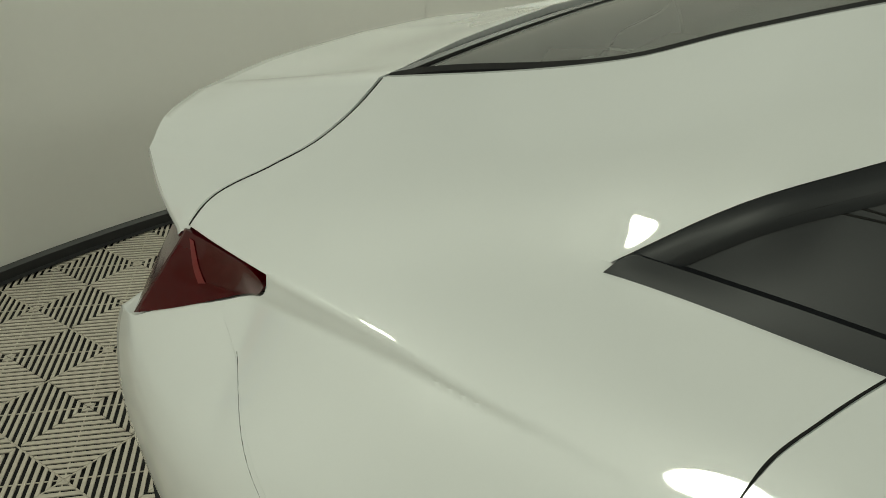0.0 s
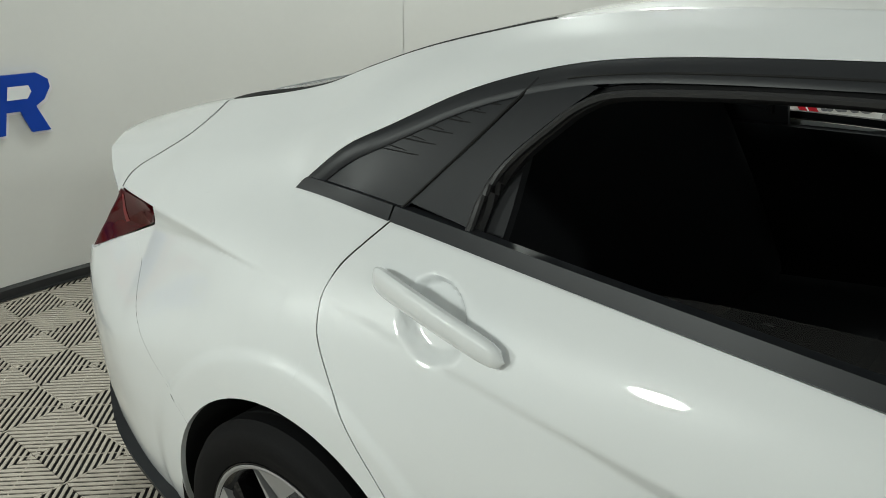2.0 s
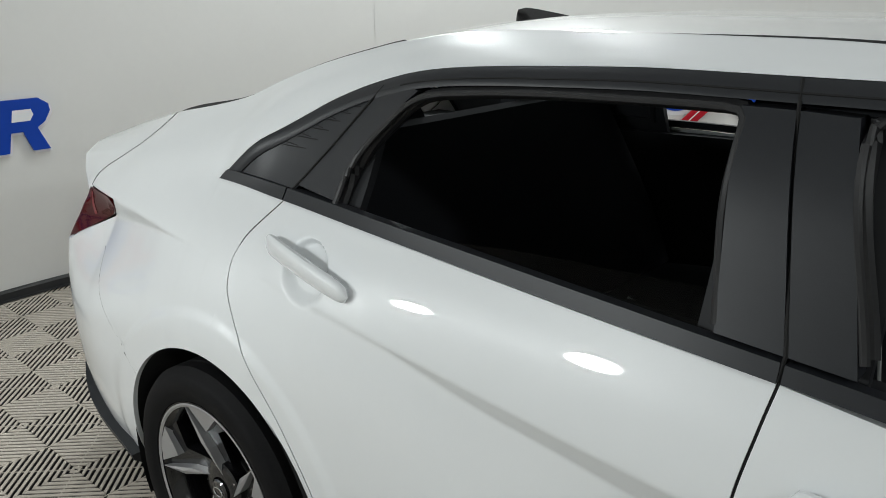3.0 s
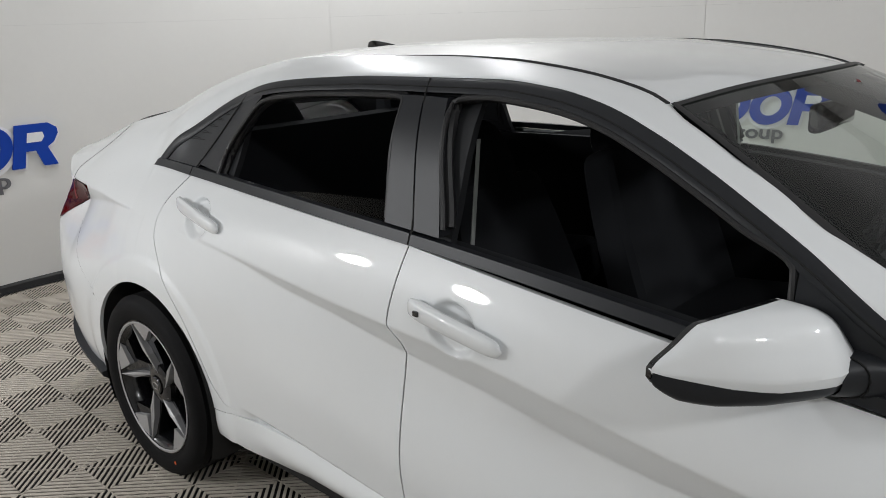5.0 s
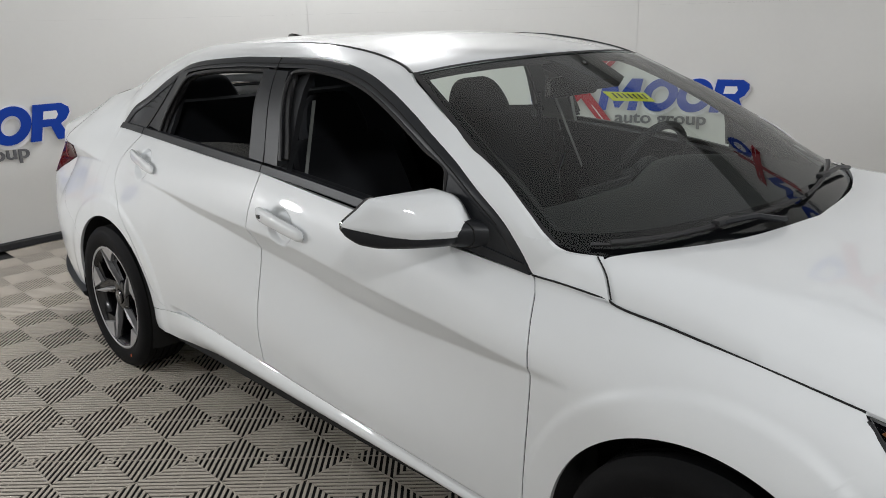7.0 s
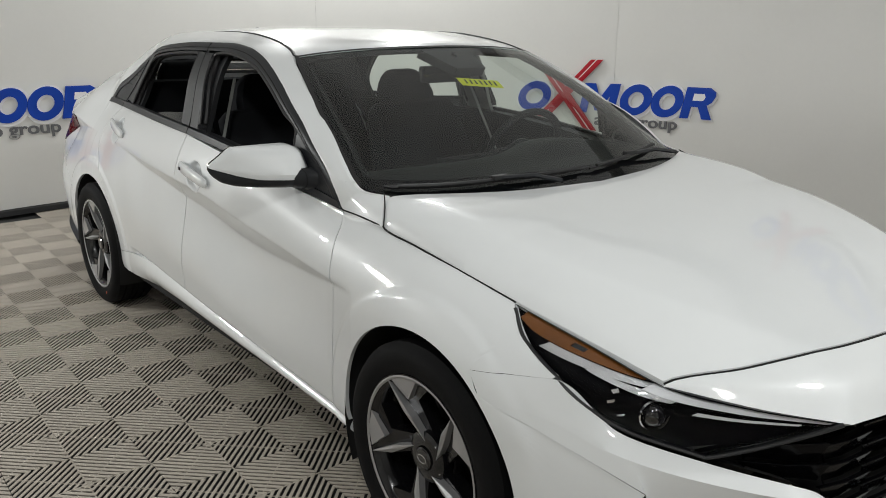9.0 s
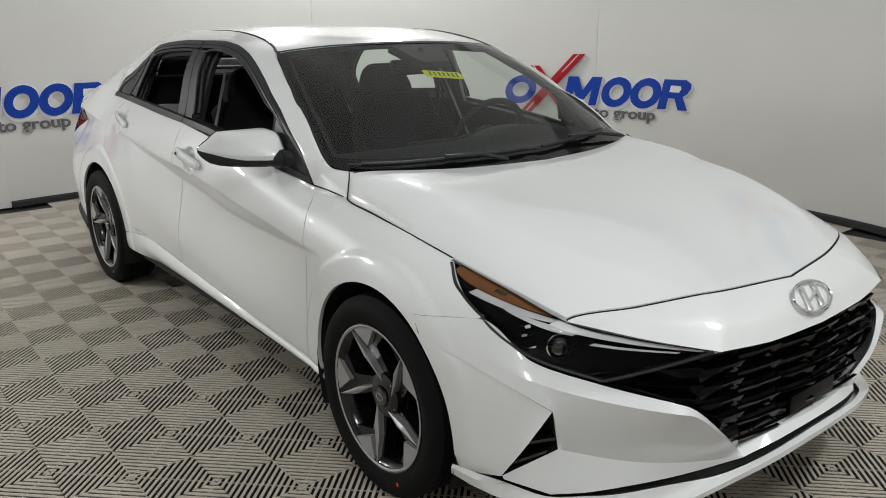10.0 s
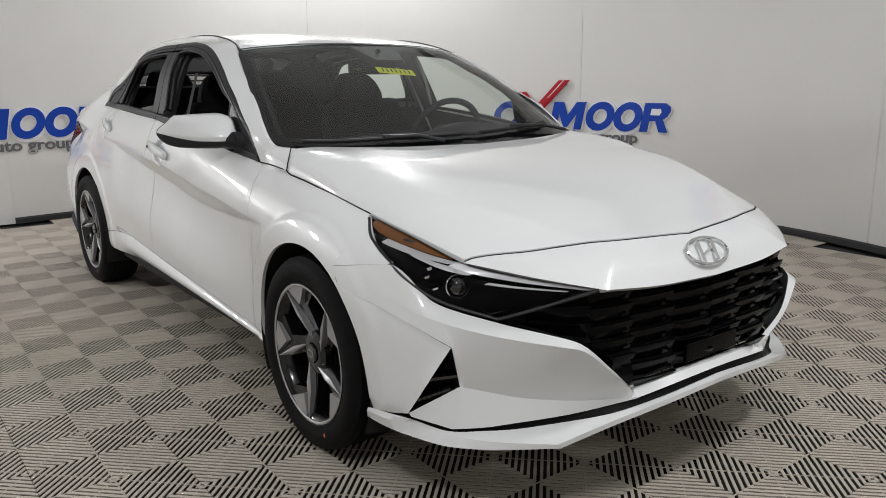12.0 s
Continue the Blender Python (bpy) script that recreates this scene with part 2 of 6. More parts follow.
def wall_panel(bm, a0, a1, z0, z1, depth=0.05):
    """One bowed wall panel, rounded off a little at its joints."""
    n, e = 24, 0.0012
    for face, r in ((0, 0.0), (1, -depth)):
        rows = []
        for i in range(n + 1):
            a = a0 + (a1 - a0) * i / n
            at_edge = i in (0, n)
            rows.append([bm.verts.new(on_wall(a, z, r - (e if at_edge and not face else 0))) for z in (z0, z0 + 0.006, (z0 + z1) / 2, z1 - 0.006, z1)])
        for i in range(n):
            for j in range(4):
                q = [rows[i][j], rows[i + 1][j], rows[i + 1][j + 1], rows[i][j + 1]]
                bm.faces.new(q if not face else q[::-1])


bm = bmesh.new()
wall_panel(bm, SEAM[0], SEAM[-1], 0.0, ROOM_H, 0.02)
for v in bm.verts:
    d = Vector((v.co.x - ROOM_X, v.co.y - ROOM_Y, 0)).normalized()
    v.co += d * 0.06
wall = part("wall_round", bm, DARK_CAVITY)
tagged(wall, "off-white glossy bowed wall panels of a round booth", "wall", kind="structure")
GAP = 0.03
for a0, a1 in zip(SEAM[:-1], SEAM[1:]):
    for z0, z1 in ((0.05, WALL_SPLIT - 0.0003), (WALL_SPLIT + 0.0003, ROOM_H)):
        bm = bmesh.new()
        wall_panel(bm, a0 + GAP / 2, a1 - GAP / 2, z0, z1)
        part("panel", bm, WALL, wall)
# plain walls that close the place behind the camera
ends = [on_wall(SEAM[0], 0), Vector((4.9, 1.2, 0)), Vector((5.0, -3.4, 0)), Vector((1.6, -4.6, 0)), Vector((-3.9, -4.4, 0)), on_wall(SEAM[-1], 0)]
for k, (p, q) in enumerate(zip(ends[:-1], ends[1:])):
    bm = bmesh.new()
    out = (q - p).cross(Vector((0, 0, 1))).normalized() * (-0.1)
    slab(bm, [p, q, q + out, p + out], (0, 0, ROOM_H))
    tagged(part(f"wall_plain_{k + 1}", bm, WALL, smooth=False), "plain off-white wall behind the camera", "wall", kind="structure")

bm = bmesh.new()
box(bm, (-4.6, -6.0, ROOM_H), (7.2, 4.6, ROOM_H + 0.1))
tagged(part("ceiling", bm, CEIL, smooth=False), "plain white ceiling with round lights, some of them added", "ceiling", kind="structure")

bm = bmesh.new()
n = 96
for (r0, z0), (r1, z1) in (((0.022, 0.0), (0.016, 0.038)), ((0.016, 0.038), (-0.004, 0.05)), ((0.05, 0.006), (0.022, 0.006))):
    rows = [[bm.verts.new(on_wall(SEAM[0] + (SEAM[-1] - SEAM[0]) * i / n, z, r)) for r, z in ((r0, z0), (r1, z1))] for i in range(n + 1)]
    for i in range(n):
        bm.faces.new([rows[i][0], rows[i + 1][0], rows[i + 1][1], rows[i][1]])
tagged(part("baseboard", bm, BASE_BLACK), "black rubber strip along the foot of the wall", "baseboard", kind="structure")

bm = bmesh.new()
box(bm, (-4.6, -6.0, -0.12), (7.2, 4.6, -0.019))
ground = tagged(part("floor", bm, SUBFLOOR, smooth=False), "grey ribbed plastic interlocking floor tiles", "floor", kind="structure")


# ---- the car: side surface ----
# Sections of the body side, from the sill up to the belt: station, heights, half widths.
STATIONS = []


def section(x, heights, widths):
    STATIONS.append((x, heights, widths))


section(-2.35, (0.22, 0.33, 0.44, 0.54, 0.64, 0.73, 0.81, 0.89), (0.60, 0.66, 0.685, 0.69, 0.68, 0.665, 0.65, 0.62))
section(-2.19, (0.22, 0.33, 0.44, 0.55, 0.65, 0.75, 0.84, 0.905), (0.69, 0.735, 0.752, 0.757, 0.752, 0.735, 0.715, 0.68))
section(-2.05, (0.22, 0.33, 0.44, 0.55, 0.66, 0.78, 0.86, 0.925), (0.75, 0.785, 0.80, 0.806, 0.80, 0.775, 0.75, 0.705))
section(-1.86, (0.22, 0.33, 0.44, 0.55, 0.67, 0.80, 0.88, 0.945), (0.79, 0.82, 0.832, 0.84, 0.835, 0.80, 0.765, 0.72))
section(-1.48, (0.24, 0.32, 0.44, 0.55, 0.68, 0.82, 0.93, 1.03), (0.80, 0.83, 0.84, 0.842, 0.838, 0.80, 0.735, 0.66))
section(-1.24, (0.25, 0.31, 0.42, 0.55, 0.68, 0.82, 0.93, 1.022), (0.80, 0.825, 0.83, 0.835, 0.832, 0.796, 0.742, 0.67))
section(-0.90, (0.25, 0.31, 0.40, 0.55, 0.68, 0.84, 0.93, 1.014), (0.80, 0.81, 0.814, 0.818, 0.815, 0.79, 0.755, 0.70))
section(-0.20, (0.25, 0.305, 0.40, 0.55, 0.68, 0.81, 0.90, 0.99), (0.80, 0.812, 0.817, 0.822, 0.82, 0.808, 0.785, 0.745))
section(0.40, (0.25, 0.30, 0.40, 0.55, 0.67, 0.77, 0.86, 0.945), (0.80, 0.815, 0.82, 0.826, 0.828, 0.82, 0.80, 0.758))
section(0.90, (0.24, 0.295, 0.40, 0.55, 0.65, 0.72, 0.81, 0.888), (0.80, 0.82, 0.826, 0.834, 0.838, 0.838, 0.81, 0.755))
section(1.36, (0.24, 0.30, 0.42, 0.55, 0.65, 0.71, 0.775, 0.832), (0.80, 0.84, 0.85, 0.858, 0.858, 0.845, 0.81, 0.75))
section(1.60, (0.24, 0.30, 0.42, 0.55, 0.64, 0.69, 0.745, 0.793), (0.80, 0.83, 0.85, 0.858, 0.85, 0.83, 0.79, 0.739))
section(1.80, (0.24, 0.30, 0.40, 0.50, 0.60, 0.66, 0.71, 0.75), (0.82, 0.832, 0.828, 0.822, 0.805, 0.785, 0.755, 0.71))
section(2.00, (0.24, 0.30, 0.38, 0.48, 0.57, 0.63, 0.68, 0.705), (0.725, 0.74, 0.735, 0.733, 0.72, 0.70, 0.69, 0.675))

# Lines over the belt: upper edge of the side windows, and edge of roof, windscreen and rear glass: x, z, half width.
DLO = ((-1.486, 1.034, 0.657), (-1.375, 1.123, 0.632), (-1.31, 1.158, 0.607), (-1.25, 1.190, 0.590), (-1.19, 1.221, 0.577), (-1.12, 1.250, 0.568), (-1.05, 1.273, 0.566), (-0.944, 1.299, 0.573), (-0.834, 1.314, 0.580), (-0.64, 1.328, 0.586), (-0.454, 1.336, 0.588),
       (-0.273, 1.337, 0.588), (-0.098, 1.338, 0.591), (0.054, 1.326, 0.599), (0.178, 1.301, 0.614), (0.302, 1.2565, 0.638), (0.424, 1.203, 0.668), (0.51, 1.162, 0.692),
       (0.61, 1.109, 0.712), (0.70, 1.054, 0.732), (0.80, 0.993, 0.749), (0.86, 0.936, 0.757), (0.89, 0.892, 0.756))
EDGE = ((-2.06, 0.98, 0.66), (-1.87, 1.124, 0.537), (-1.55, 1.195, 0.525), (-1.44, 1.237, 0.515), (-1.30, 1.284, 0.508), (-1.153, 1.322, 0.503), (-1.05, 1.345, 0.50), (-0.85, 1.371, 0.50),
        (-0.60, 1.379, 0.50), (-0.30, 1.379, 0.502), (-0.12, 1.3725, 0.505), (0.0, 1.36, 0.507), (0.09, 1.347, 0.512), (0.162, 1.333, 0.520), (0.228, 1.316, 0.530), (0.267, 1.301, 0.541),
        (0.306, 1.279, 0.567), (0.369, 1.249, 0.587), (0.429, 1.218, 0.603), (0.489, 1.192, 0.620), (0.543, 1.165, 0.636), (0.591, 1.137, 0.650),
        (0.735, 1.079, 0.692), (0.841, 1.017, 0.722), (0.909, 0.970, 0.733), (0.95, 0.949, 0.730), (1.03, 0.942, 0.697))
RISE = ((-1.30, 0.888), (-1.04, 0.866), (-0.85, 0.851), (-0.64, 0.835), (-0.45, 0.822), (-0.235, 0.811), (0.0, 0.799), (0.25, 0.772), (0.46, 0.748), (0.65, 0.733), (0.80, 0.718), (0.95, 0.705), (1.06, 0.6965))
FALL = ((-1.30, 0.887), (-1.04, 0.862), (-0.85, 0.842), (-0.64, 0.801), (-0.45, 0.779), (-0.235, 0.742), (0.0, 0.711), (0.25, 0.670), (0.46, 0.662), (0.65, 0.668), (0.80, 0.676), (0.95, 0.689), (1.06, 0.6955))
LEDGE = ((-1.02, 0.346), (-0.80, 0.365), (-0.19, 0.3295), (0.92, 0.2725), (1.02, 0.268))
TUCK = ((-1.02, 0.40), (-0.73, 0.394), (-0.23, 0.358), (0.07, 0.336), (0.36, 0.319), (0.60, 0.306), (1.02, 0.285))
WHEEL_F, WHEEL_R, WHEEL_Z, ARCH = 1.362, -1.362, 0.317, 0.362


def line_at(line, x, k):
    return pchip([p[0] for p in line], [p[k] for p in line], x)


XS, ZS = np.linspace(-2.4, 2.05, 891), np.linspace(0.18, 1.42, 311)


def side_table():
    """Half width of the body side over length and height, with its creases and wheel flares."""
    st = np.array([s[0] for s in STATIONS])
    hz = np.stack([pchip(st, [s[1][k] for s in STATIONS], XS) for k in range(8)])
    hw = np.stack([pchip(st, [s[2][k] for s in STATIONS], XS) for k in range(8)])
    dz, dw = line_at(DLO, np.clip(XS, -1.486, 0.89), 1), line_at(DLO, np.clip(XS, -1.486, 0.89), 2)
    ez, ew = line_at(EDGE, np.clip(XS, -2.06, 1.03), 1), line_at(EDGE, np.clip(XS, -2.06, 1.03), 2)
    out = np.zeros((len(XS), len(ZS)))
    for i, x in enumerate(XS):
        z, w = list(hz[:, i]), list(hw[:, i])
        if dz[i] > z[-1] + 0.004 and -1.486 < x < 0.89:
            z.append(dz[i]), w.append(dw[i])
        if x < 1.03 and ez[i] > z[-1] + 0.004:
            mid = 0.5 * (z[-1] + ez[i])
            z.append(mid), w.append(0.5 * (w[-1] + ew[i]) + 0.14 * (ez[i] - z[-2]))
            z.append(ez[i]), w.append(ew[i])
        out[i] = pchip(z, w, ZS)
    X, Z = np.meshgrid(XS, ZS, indexing="ij")
    # the pressings are smooth along the car, below the windows and behind them
    k = np.exp(-0.5 * (np.arange(-30, 31) / 11.0) ** 2)
    k /= k.sum()
    soft = np.stack([np.convolve(np.pad(out[:, j], 30, mode="edge"), k, mode="valid") for j in range(len(ZS))], 1)
    k = np.exp(-0.5 * (np.arange(-12, 13) / 4.0) ** 2)
    k /= k.sum()
    soft = np.stack([np.convolve(np.pad(soft[i], 12, mode="edge"), k, mode="valid") for i in range(len(XS))], 0)
    top = np.where(XS < -1.52, ez - 0.05, np.minimum(hz[-1] - 0.02, 2.0))[:, None]
    mix = np.clip((top - Z) / 0.04, 0, 1) * np.clip((1.75 - X) / 0.1, 0, 1) * np.clip((X + 2.15) / 0.1, 0, 1)
    out = out * (1 - mix) + soft * mix
    # long falling crease over the doors
    up, lo = line_at(RISE, XS, 1)[:, None], line_at(FALL, XS, 1)[:, None]
    inside = ((XS > -1.30) & (XS < 1.06))[:, None]
    h = np.maximum(up - lo, 1e-4) * 0.62
    band = np.clip((up - Z) / np.maximum(up - lo, 1e-4), 0, 1)
    fade = np.clip((Z - (lo - 0.30)) / 0.30, 0, 1)
    out -= np.where(inside, h * np.where(Z > lo, band, fade * fade * (3 - 2 * fade)), 0)
    # wedge in front of the tail lamp
    up2 = pchip([-2.2, -1.887, -1.765, -1.68, -1.59, -1.50, -1.40], [0.93, 0.921, 0.916, 0.908, 0.898, 0.891, 0.886], XS)[:, None]
    lo2 = pchip([-2.2, -1.97, -1.866, -1.767, -1.689, -1.60, -1.50, -1.40], [0.83, 0.851, 0.866, 0.877, 0.883, 0.888, 0.888, 0.8855], XS)[:, None]
    fade = np.clip((Z - (lo2 - 0.25)) / 0.25, 0, 1)
    drop = 0.95 * np.where(Z > lo2, np.clip(up2 - Z, 0, 1), (up2 - lo2) * fade * fade * (3 - 2 * fade))
    out -= np.where((X < -1.40) & (X > -2.2), drop * np.clip((X + 2.2) / 0.25, 0, 1), 0)
    # door foot turned in over the ledge of the sill
    zl, zu = line_at(LEDGE, XS, 1)[:, None], line_at(TUCK, XS, 1)[:, None]
    ends = (np.clip((XS + 0.88) / 0.14, 0, 1) * np.clip((1.0 - XS) / 0.12, 0, 1))[:, None]
    out -= 0.75 * ends * np.clip(zu - np.maximum(Z, zl), 0, 1)
    # flares round the wheels
    for cx in (WHEEL_F, WHEEL_R):
        r = np.hypot(X - cx, Z - WHEEL_Z)
        s = np.clip((0.458 - r) / 0.026, 0, 1)
        out += 0.006 * s * s * (3 - 2 * s)
    # finger cups behind the door handles
    for hx, hz in ((-1.085, 0.917), (-0.050, 0.846)):
        u, v = (X - hx) / 0.068, (Z - hz + 0.14 * (X - hx)) / 0.058
        s = np.clip((1.0 - np.hypot(u, v)) / 0.28, 0, 1)
        out -= 0.018 * s * s * (3 - 2 * s)
    return out


TABLE = side_table()


def half_width(x, z):
    fx = np.clip((np.asarray(x) - XS[0]) / (XS[1] - XS[0]), 0, len(XS) - 1.001)
    fz = np.clip((np.asarray(z) - ZS[0]) / (ZS[1] - ZS[0]), 0, len(ZS) - 1.001)
    i, j = fx.astype(int), fz.astype(int)
    a, b = fx - i, fz - j
    return (TABLE[i, j] * (1 - a) + TABLE[i + 1, j] * a) * (1 - b) + (TABLE[i, j + 1] * (1 - a) + TABLE[i + 1, j + 1] * a) * b


def side_sheet(low, high, nu, nv, proud=0.0, gap=0.0025):
    """A sheet of the body side (right-hand side) between two outlines in length and height."""
    g = loft([low, high], nu, nv)
    g = inset(g, gap) if gap else g
    x, z = g[..., 0], g[..., 1]
    return np.stack([x, -(half_width(x, z) + proud), z], -1)


car = tagged(new("car"), "white four-door sedan with black window trim and open windows", "car")


def both_sides(name, sheets, material, label="", flange=0.012, parent=None, angle=0.6, thick=0.0):
    """The same part on the right-hand side and, turned over, on the left-hand side."""
    made = []
    for left in (False, True):
        bm = bmesh.new()
        for g in sheets:
            grid_mesh(bm, mirrored(g) if left else g, flange, (0, -1 if left else 1, 0))
        made.append(part(name, bm, material, parent or car, label, angle=angle))
    return made


def belt(x, k=1):
    st = [s[0] for s in STATIONS]
    return pchip(st, [s[k][7] for s in STATIONS], x)


# doors
REAR_EDGE = ((-1.24, 1.021), (-1.276, 0.978), (-1.306, 0.935), (-1.319, 0.893), (-1.308, 0.845), (-1.258, 0.775), (-1.19, 0.705), (-1.10, 0.61), (-1.035, 0.515), (-0.985, 0.43), (-0.915, 0.378), (-0.80, 0.367))
B_EDGE = ((-0.216, 0.988), (-0.224, 0.93), (-0.236, 0.82), (-0.212, 0.76), (-0.213, 0.66), (-0.205, 0.50), (-0.19, 0.3315))
A_EDGE = ((0.894, 0.887), (0.923, 0.83), (0.943, 0.73), (0.946, 0.68), (0.938, 0.57), (0.928, 0.45), (0.92, 0.2745))
both_sides("rear_door", [side_sheet(REAR_EDGE, B_EDGE, 150, 150, gap=0.0022)], PAINT)
both_sides("front_door", [side_sheet(B_EDGE, A_EDGE, 150, 150, gap=0.0022)], PAINT)
# sill under the doors
sill = side_sheet([(-1.0, 0.262), (-0.9, 0.252), (-0.67, 0.254), (-0.40, 0.254), (0.1, 0.246), (0.9, 0.230), (1.008, 0.226)], [(-0.999, 0.347), (-0.80, 0.3645), (-0.19, 0.329), (0.92, 0.272), (1.0, 0.2685)], 120, 18, gap=0.0)
under = np.linspace(1, 0, 18)[None]
skin = half_width(sill[..., 0], line_at(TUCK, np.clip(sill[..., 0], -1.02, 1.02), 1)) + 0.004
round_off = np.clip((sill[..., 0] + 0.86) / 0.26, 0, 1)
sill[..., 1] = -(skin - 0.006 - (0.02 + 0.055 * round_off) * np.clip(under - 0.35, 0, 1) ** 2 - 0.020 * round_off * (1 - under) ** 3)
both_sides("sill", [sill], PAINT, flange=0.06)


def arc(cx, a0, a1, n, r=ARCH):
    return [(cx + r * math.cos(radians(a0 + (a1 - a0) * i / (n - 1))), WHEEL_Z + r * math.sin(radians(a0 + (a1 - a0) * i / (n - 1)))) for i in range(n)]


def joined(*pieces):
    """Joins point lists into one, resampled piece by piece: (points, count)."""
    return np.concatenate([spline(p, n) if i == 0 else spline(p, n)[1:] for i, (p, n) in enumerate(pieces)])


def side_grid(low, high, nv, gap=0.0025):
    t = np.linspace(0, 1, nv)[None, :, None]
    g = low[:, None] * (1 - t) + high[:, None] * t
    g = inset(g, gap) if gap else g
    return np.stack([g[..., 0], -half_width(g[..., 0], g[..., 1]), g[..., 1]], -1)


def outer_at(cx, line, deg):
    """How far from a wheel's centre a ray at an angle meets an outline in length and height."""
    d = np.array([math.cos(radians(deg)), math.sin(radians(deg))])
    best = 0.0
    for p, q in zip(line[:-1], line[1:]):
        p, q = np.array(p) - (cx, WHEEL_Z), np.array(q) - (cx, WHEEL_Z)
        e = q - p
        den = d[0] * e[1] - d[1] * e[0]
        if abs(den) < 1e-9:
            continue
        r, k = (p[0] * e[1] - p[1] * e[0]) / den, (p[0] * d[1] - p[1] * d[0]) / den
        if r > 0 and -1e-6 <= k <= 1 + 1e-6:
            best = max(best, r)
    return best


def round_wheel(cx, line, angles, nv, inner=None):
    """A sheet of the body side from the wheel arch out to an outline."""
    rows = []
    for deg in angles:
        r0, r1 = (inner(deg) if inner else ARCH), outer_at(cx, line, deg)
        r = np.linspace(r0, max(r1, r0 + 0.002), nv)
        rows.append(np.stack([cx + r * math.cos(radians(deg)), WHEEL_Z + r * math.sin(radians(deg))], -1))
    g = np.array(rows)
    return np.stack([g[..., 0], -half_width(g[..., 0], g[..., 1]), g[..., 1]], -1)


# front wing
CUT = ((1.567, 0.650), (1.66, 0.665), (1.772, 0.680))
wing_line = np.concatenate([np.array([(1.03, 0.2705), (0.9215, 0.2745)]), spline(A_EDGE, 30)[::-1] + [0.0022, 0], spline([(0.8965, 0.8868), (1.101, 0.8725), (1.36, 0.8335), (1.594, 0.792)], 40), spline([(1.594, 0.791), (1.648, 0.748), (1.71, 0.708), (1.774, 0.681)], 20)])
wing_cut = spline(CUT, 12)
corner = math.degrees(math.atan2(0.8868 - WHEEL_Z, 0.8965 - WHEEL_F))
both_sides("front_wing", [round_wheel(WHEEL_F, wing_line, np.sort(np.append(np.linspace(186.0, 41.4, 220), (corner - 0.1, corner + 0.1)))[::-1], 46, lambda d: ARCH if d > 58.3 else max(ARCH, outer_at(WHEEL_F, wing_cut, d)))], PAINT)

# rear quarter with the pillar, the roof rail and the windscreen pillar in one pressing
SHOULDER = ((-1.24, 1.021), (-1.486, 1.034), (-1.70, 0.985), (-1.890, 0.921))
LID_GAP = ((-2.070, 0.926), (-2.04, 0.968), (-1.96, 1.02), (-1.90, 1.062), (-1.872, 1.10), (-1.862, 1.128))
lower_edge = spline(REAR_EDGE[3:], 60)[::-1] - [0.0018, 0]
quarter = round_wheel(WHEEL_R, lower_edge, np.concatenate([np.linspace(5.3, 20, 40), np.linspace(20.6, 85.7, 90)]), 60)
quarter_line = np.concatenate([spline(SHOULDER, 30), spline([(-1.890, 0.921), (-1.8965, 0.904), (-1.92, 0.8735), (-1.986, 0.842), (-2.06, 0.81)], 20)])
quarter_rear = round_wheel(WHEEL_R, quarter_line, np.linspace(85.7, 142.0, 110), 70)
turn = [(-1.362 + (z - WHEEL_Z) / math.tan(radians(85.7)), z) for z in (0.893, 0.96, 1.0277)]
corner = side_sheet(turn, np.array(((-1.3205, 0.893), (-1.3076, 0.936), (-1.2775, 0.979), (-1.2418, 1.0215))), 30, 24, gap=0.0)
low = np.concatenate([spline([(-2.066, 0.924), (-1.890, 0.921)], 14), spline(SHOULDER[1:], 24)[::-1][1:], spline([p[:2] for p in DLO], 120)[1:]])
high = np.concatenate([spline(LID_GAP, 30), spline([LID_GAP[-1]] + [p[:2] for p in EDGE[2:]], 126)[1:]])
n = min(len(low), len(high))
low, high = low[np.linspace(0, len(low) - 1, n).round().astype(int)], high[np.linspace(0, len(high) - 1, n).round().astype(int)]
rail = side_grid(low, high, 26, 0.0)
# foot of the windscreen pillar: it runs on smoothly to the bonnet gap
k = len(rail) - 6
outer = spline([tuple(p) for p in rail[k:, 0]] + [(0.905, -0.757, 0.887), (1.0, -0.759, 0.8815), (1.097, -0.76, 0.876)], 30)
inner = spline([tuple(p) for p in rail[k:, -1]], 30)
swell = rail[k, rail.shape[1] // 2] - 0.5 * (rail[k, 0] + rail[k, -1])
w = np.linspace(0, 1, 30)[:, None]
crest = 0.5 * (outer + inner) + swell * (1 - w) + np.array([0.0, -0.004, 0.010]) * w
cowl = np.stack([spline([tuple(a), tuple(b), tuple(c)], 14) for a, b, c in zip(outer, crest, inner)])
rail = rail[:k + 1]
both_sides("side_panel", [quarter, quarter_rear, corner, rail, cowl], PAINT)

# ---- roof, glass, bonnet, boot lid ----


def across(x0, x1, nx, ny, crown, power=2.0, pick=EDGE, sink=0.0):
    """A sheet between the left and right edge lines, crowned across."""
    xs = np.linspace(x0, x1, nx)
    w, z = line_at(pick, xs, 2), line_at(pick, xs, 1)
    v = np.linspace(-1, 1, ny)
    c = pchip([p[0] for p in crown], [p[1] for p in crown], xs)
    return np.stack([np.repeat(xs[:, None], ny, 1), w[:, None] * v[None], z[:, None] + c[:, None] * (1 - np.abs(v[None]) ** power) - sink], -1)


def single(name, sheets, material, label="", flange=0.01, inward=(0, 0, -1), angle=0.6, parent=None):
    bm = bmesh.new()
    for g in sheets:
        grid_mesh(bm, g, flange, inward)
    return part(name, bm, material, parent or car, label, angle=angle)


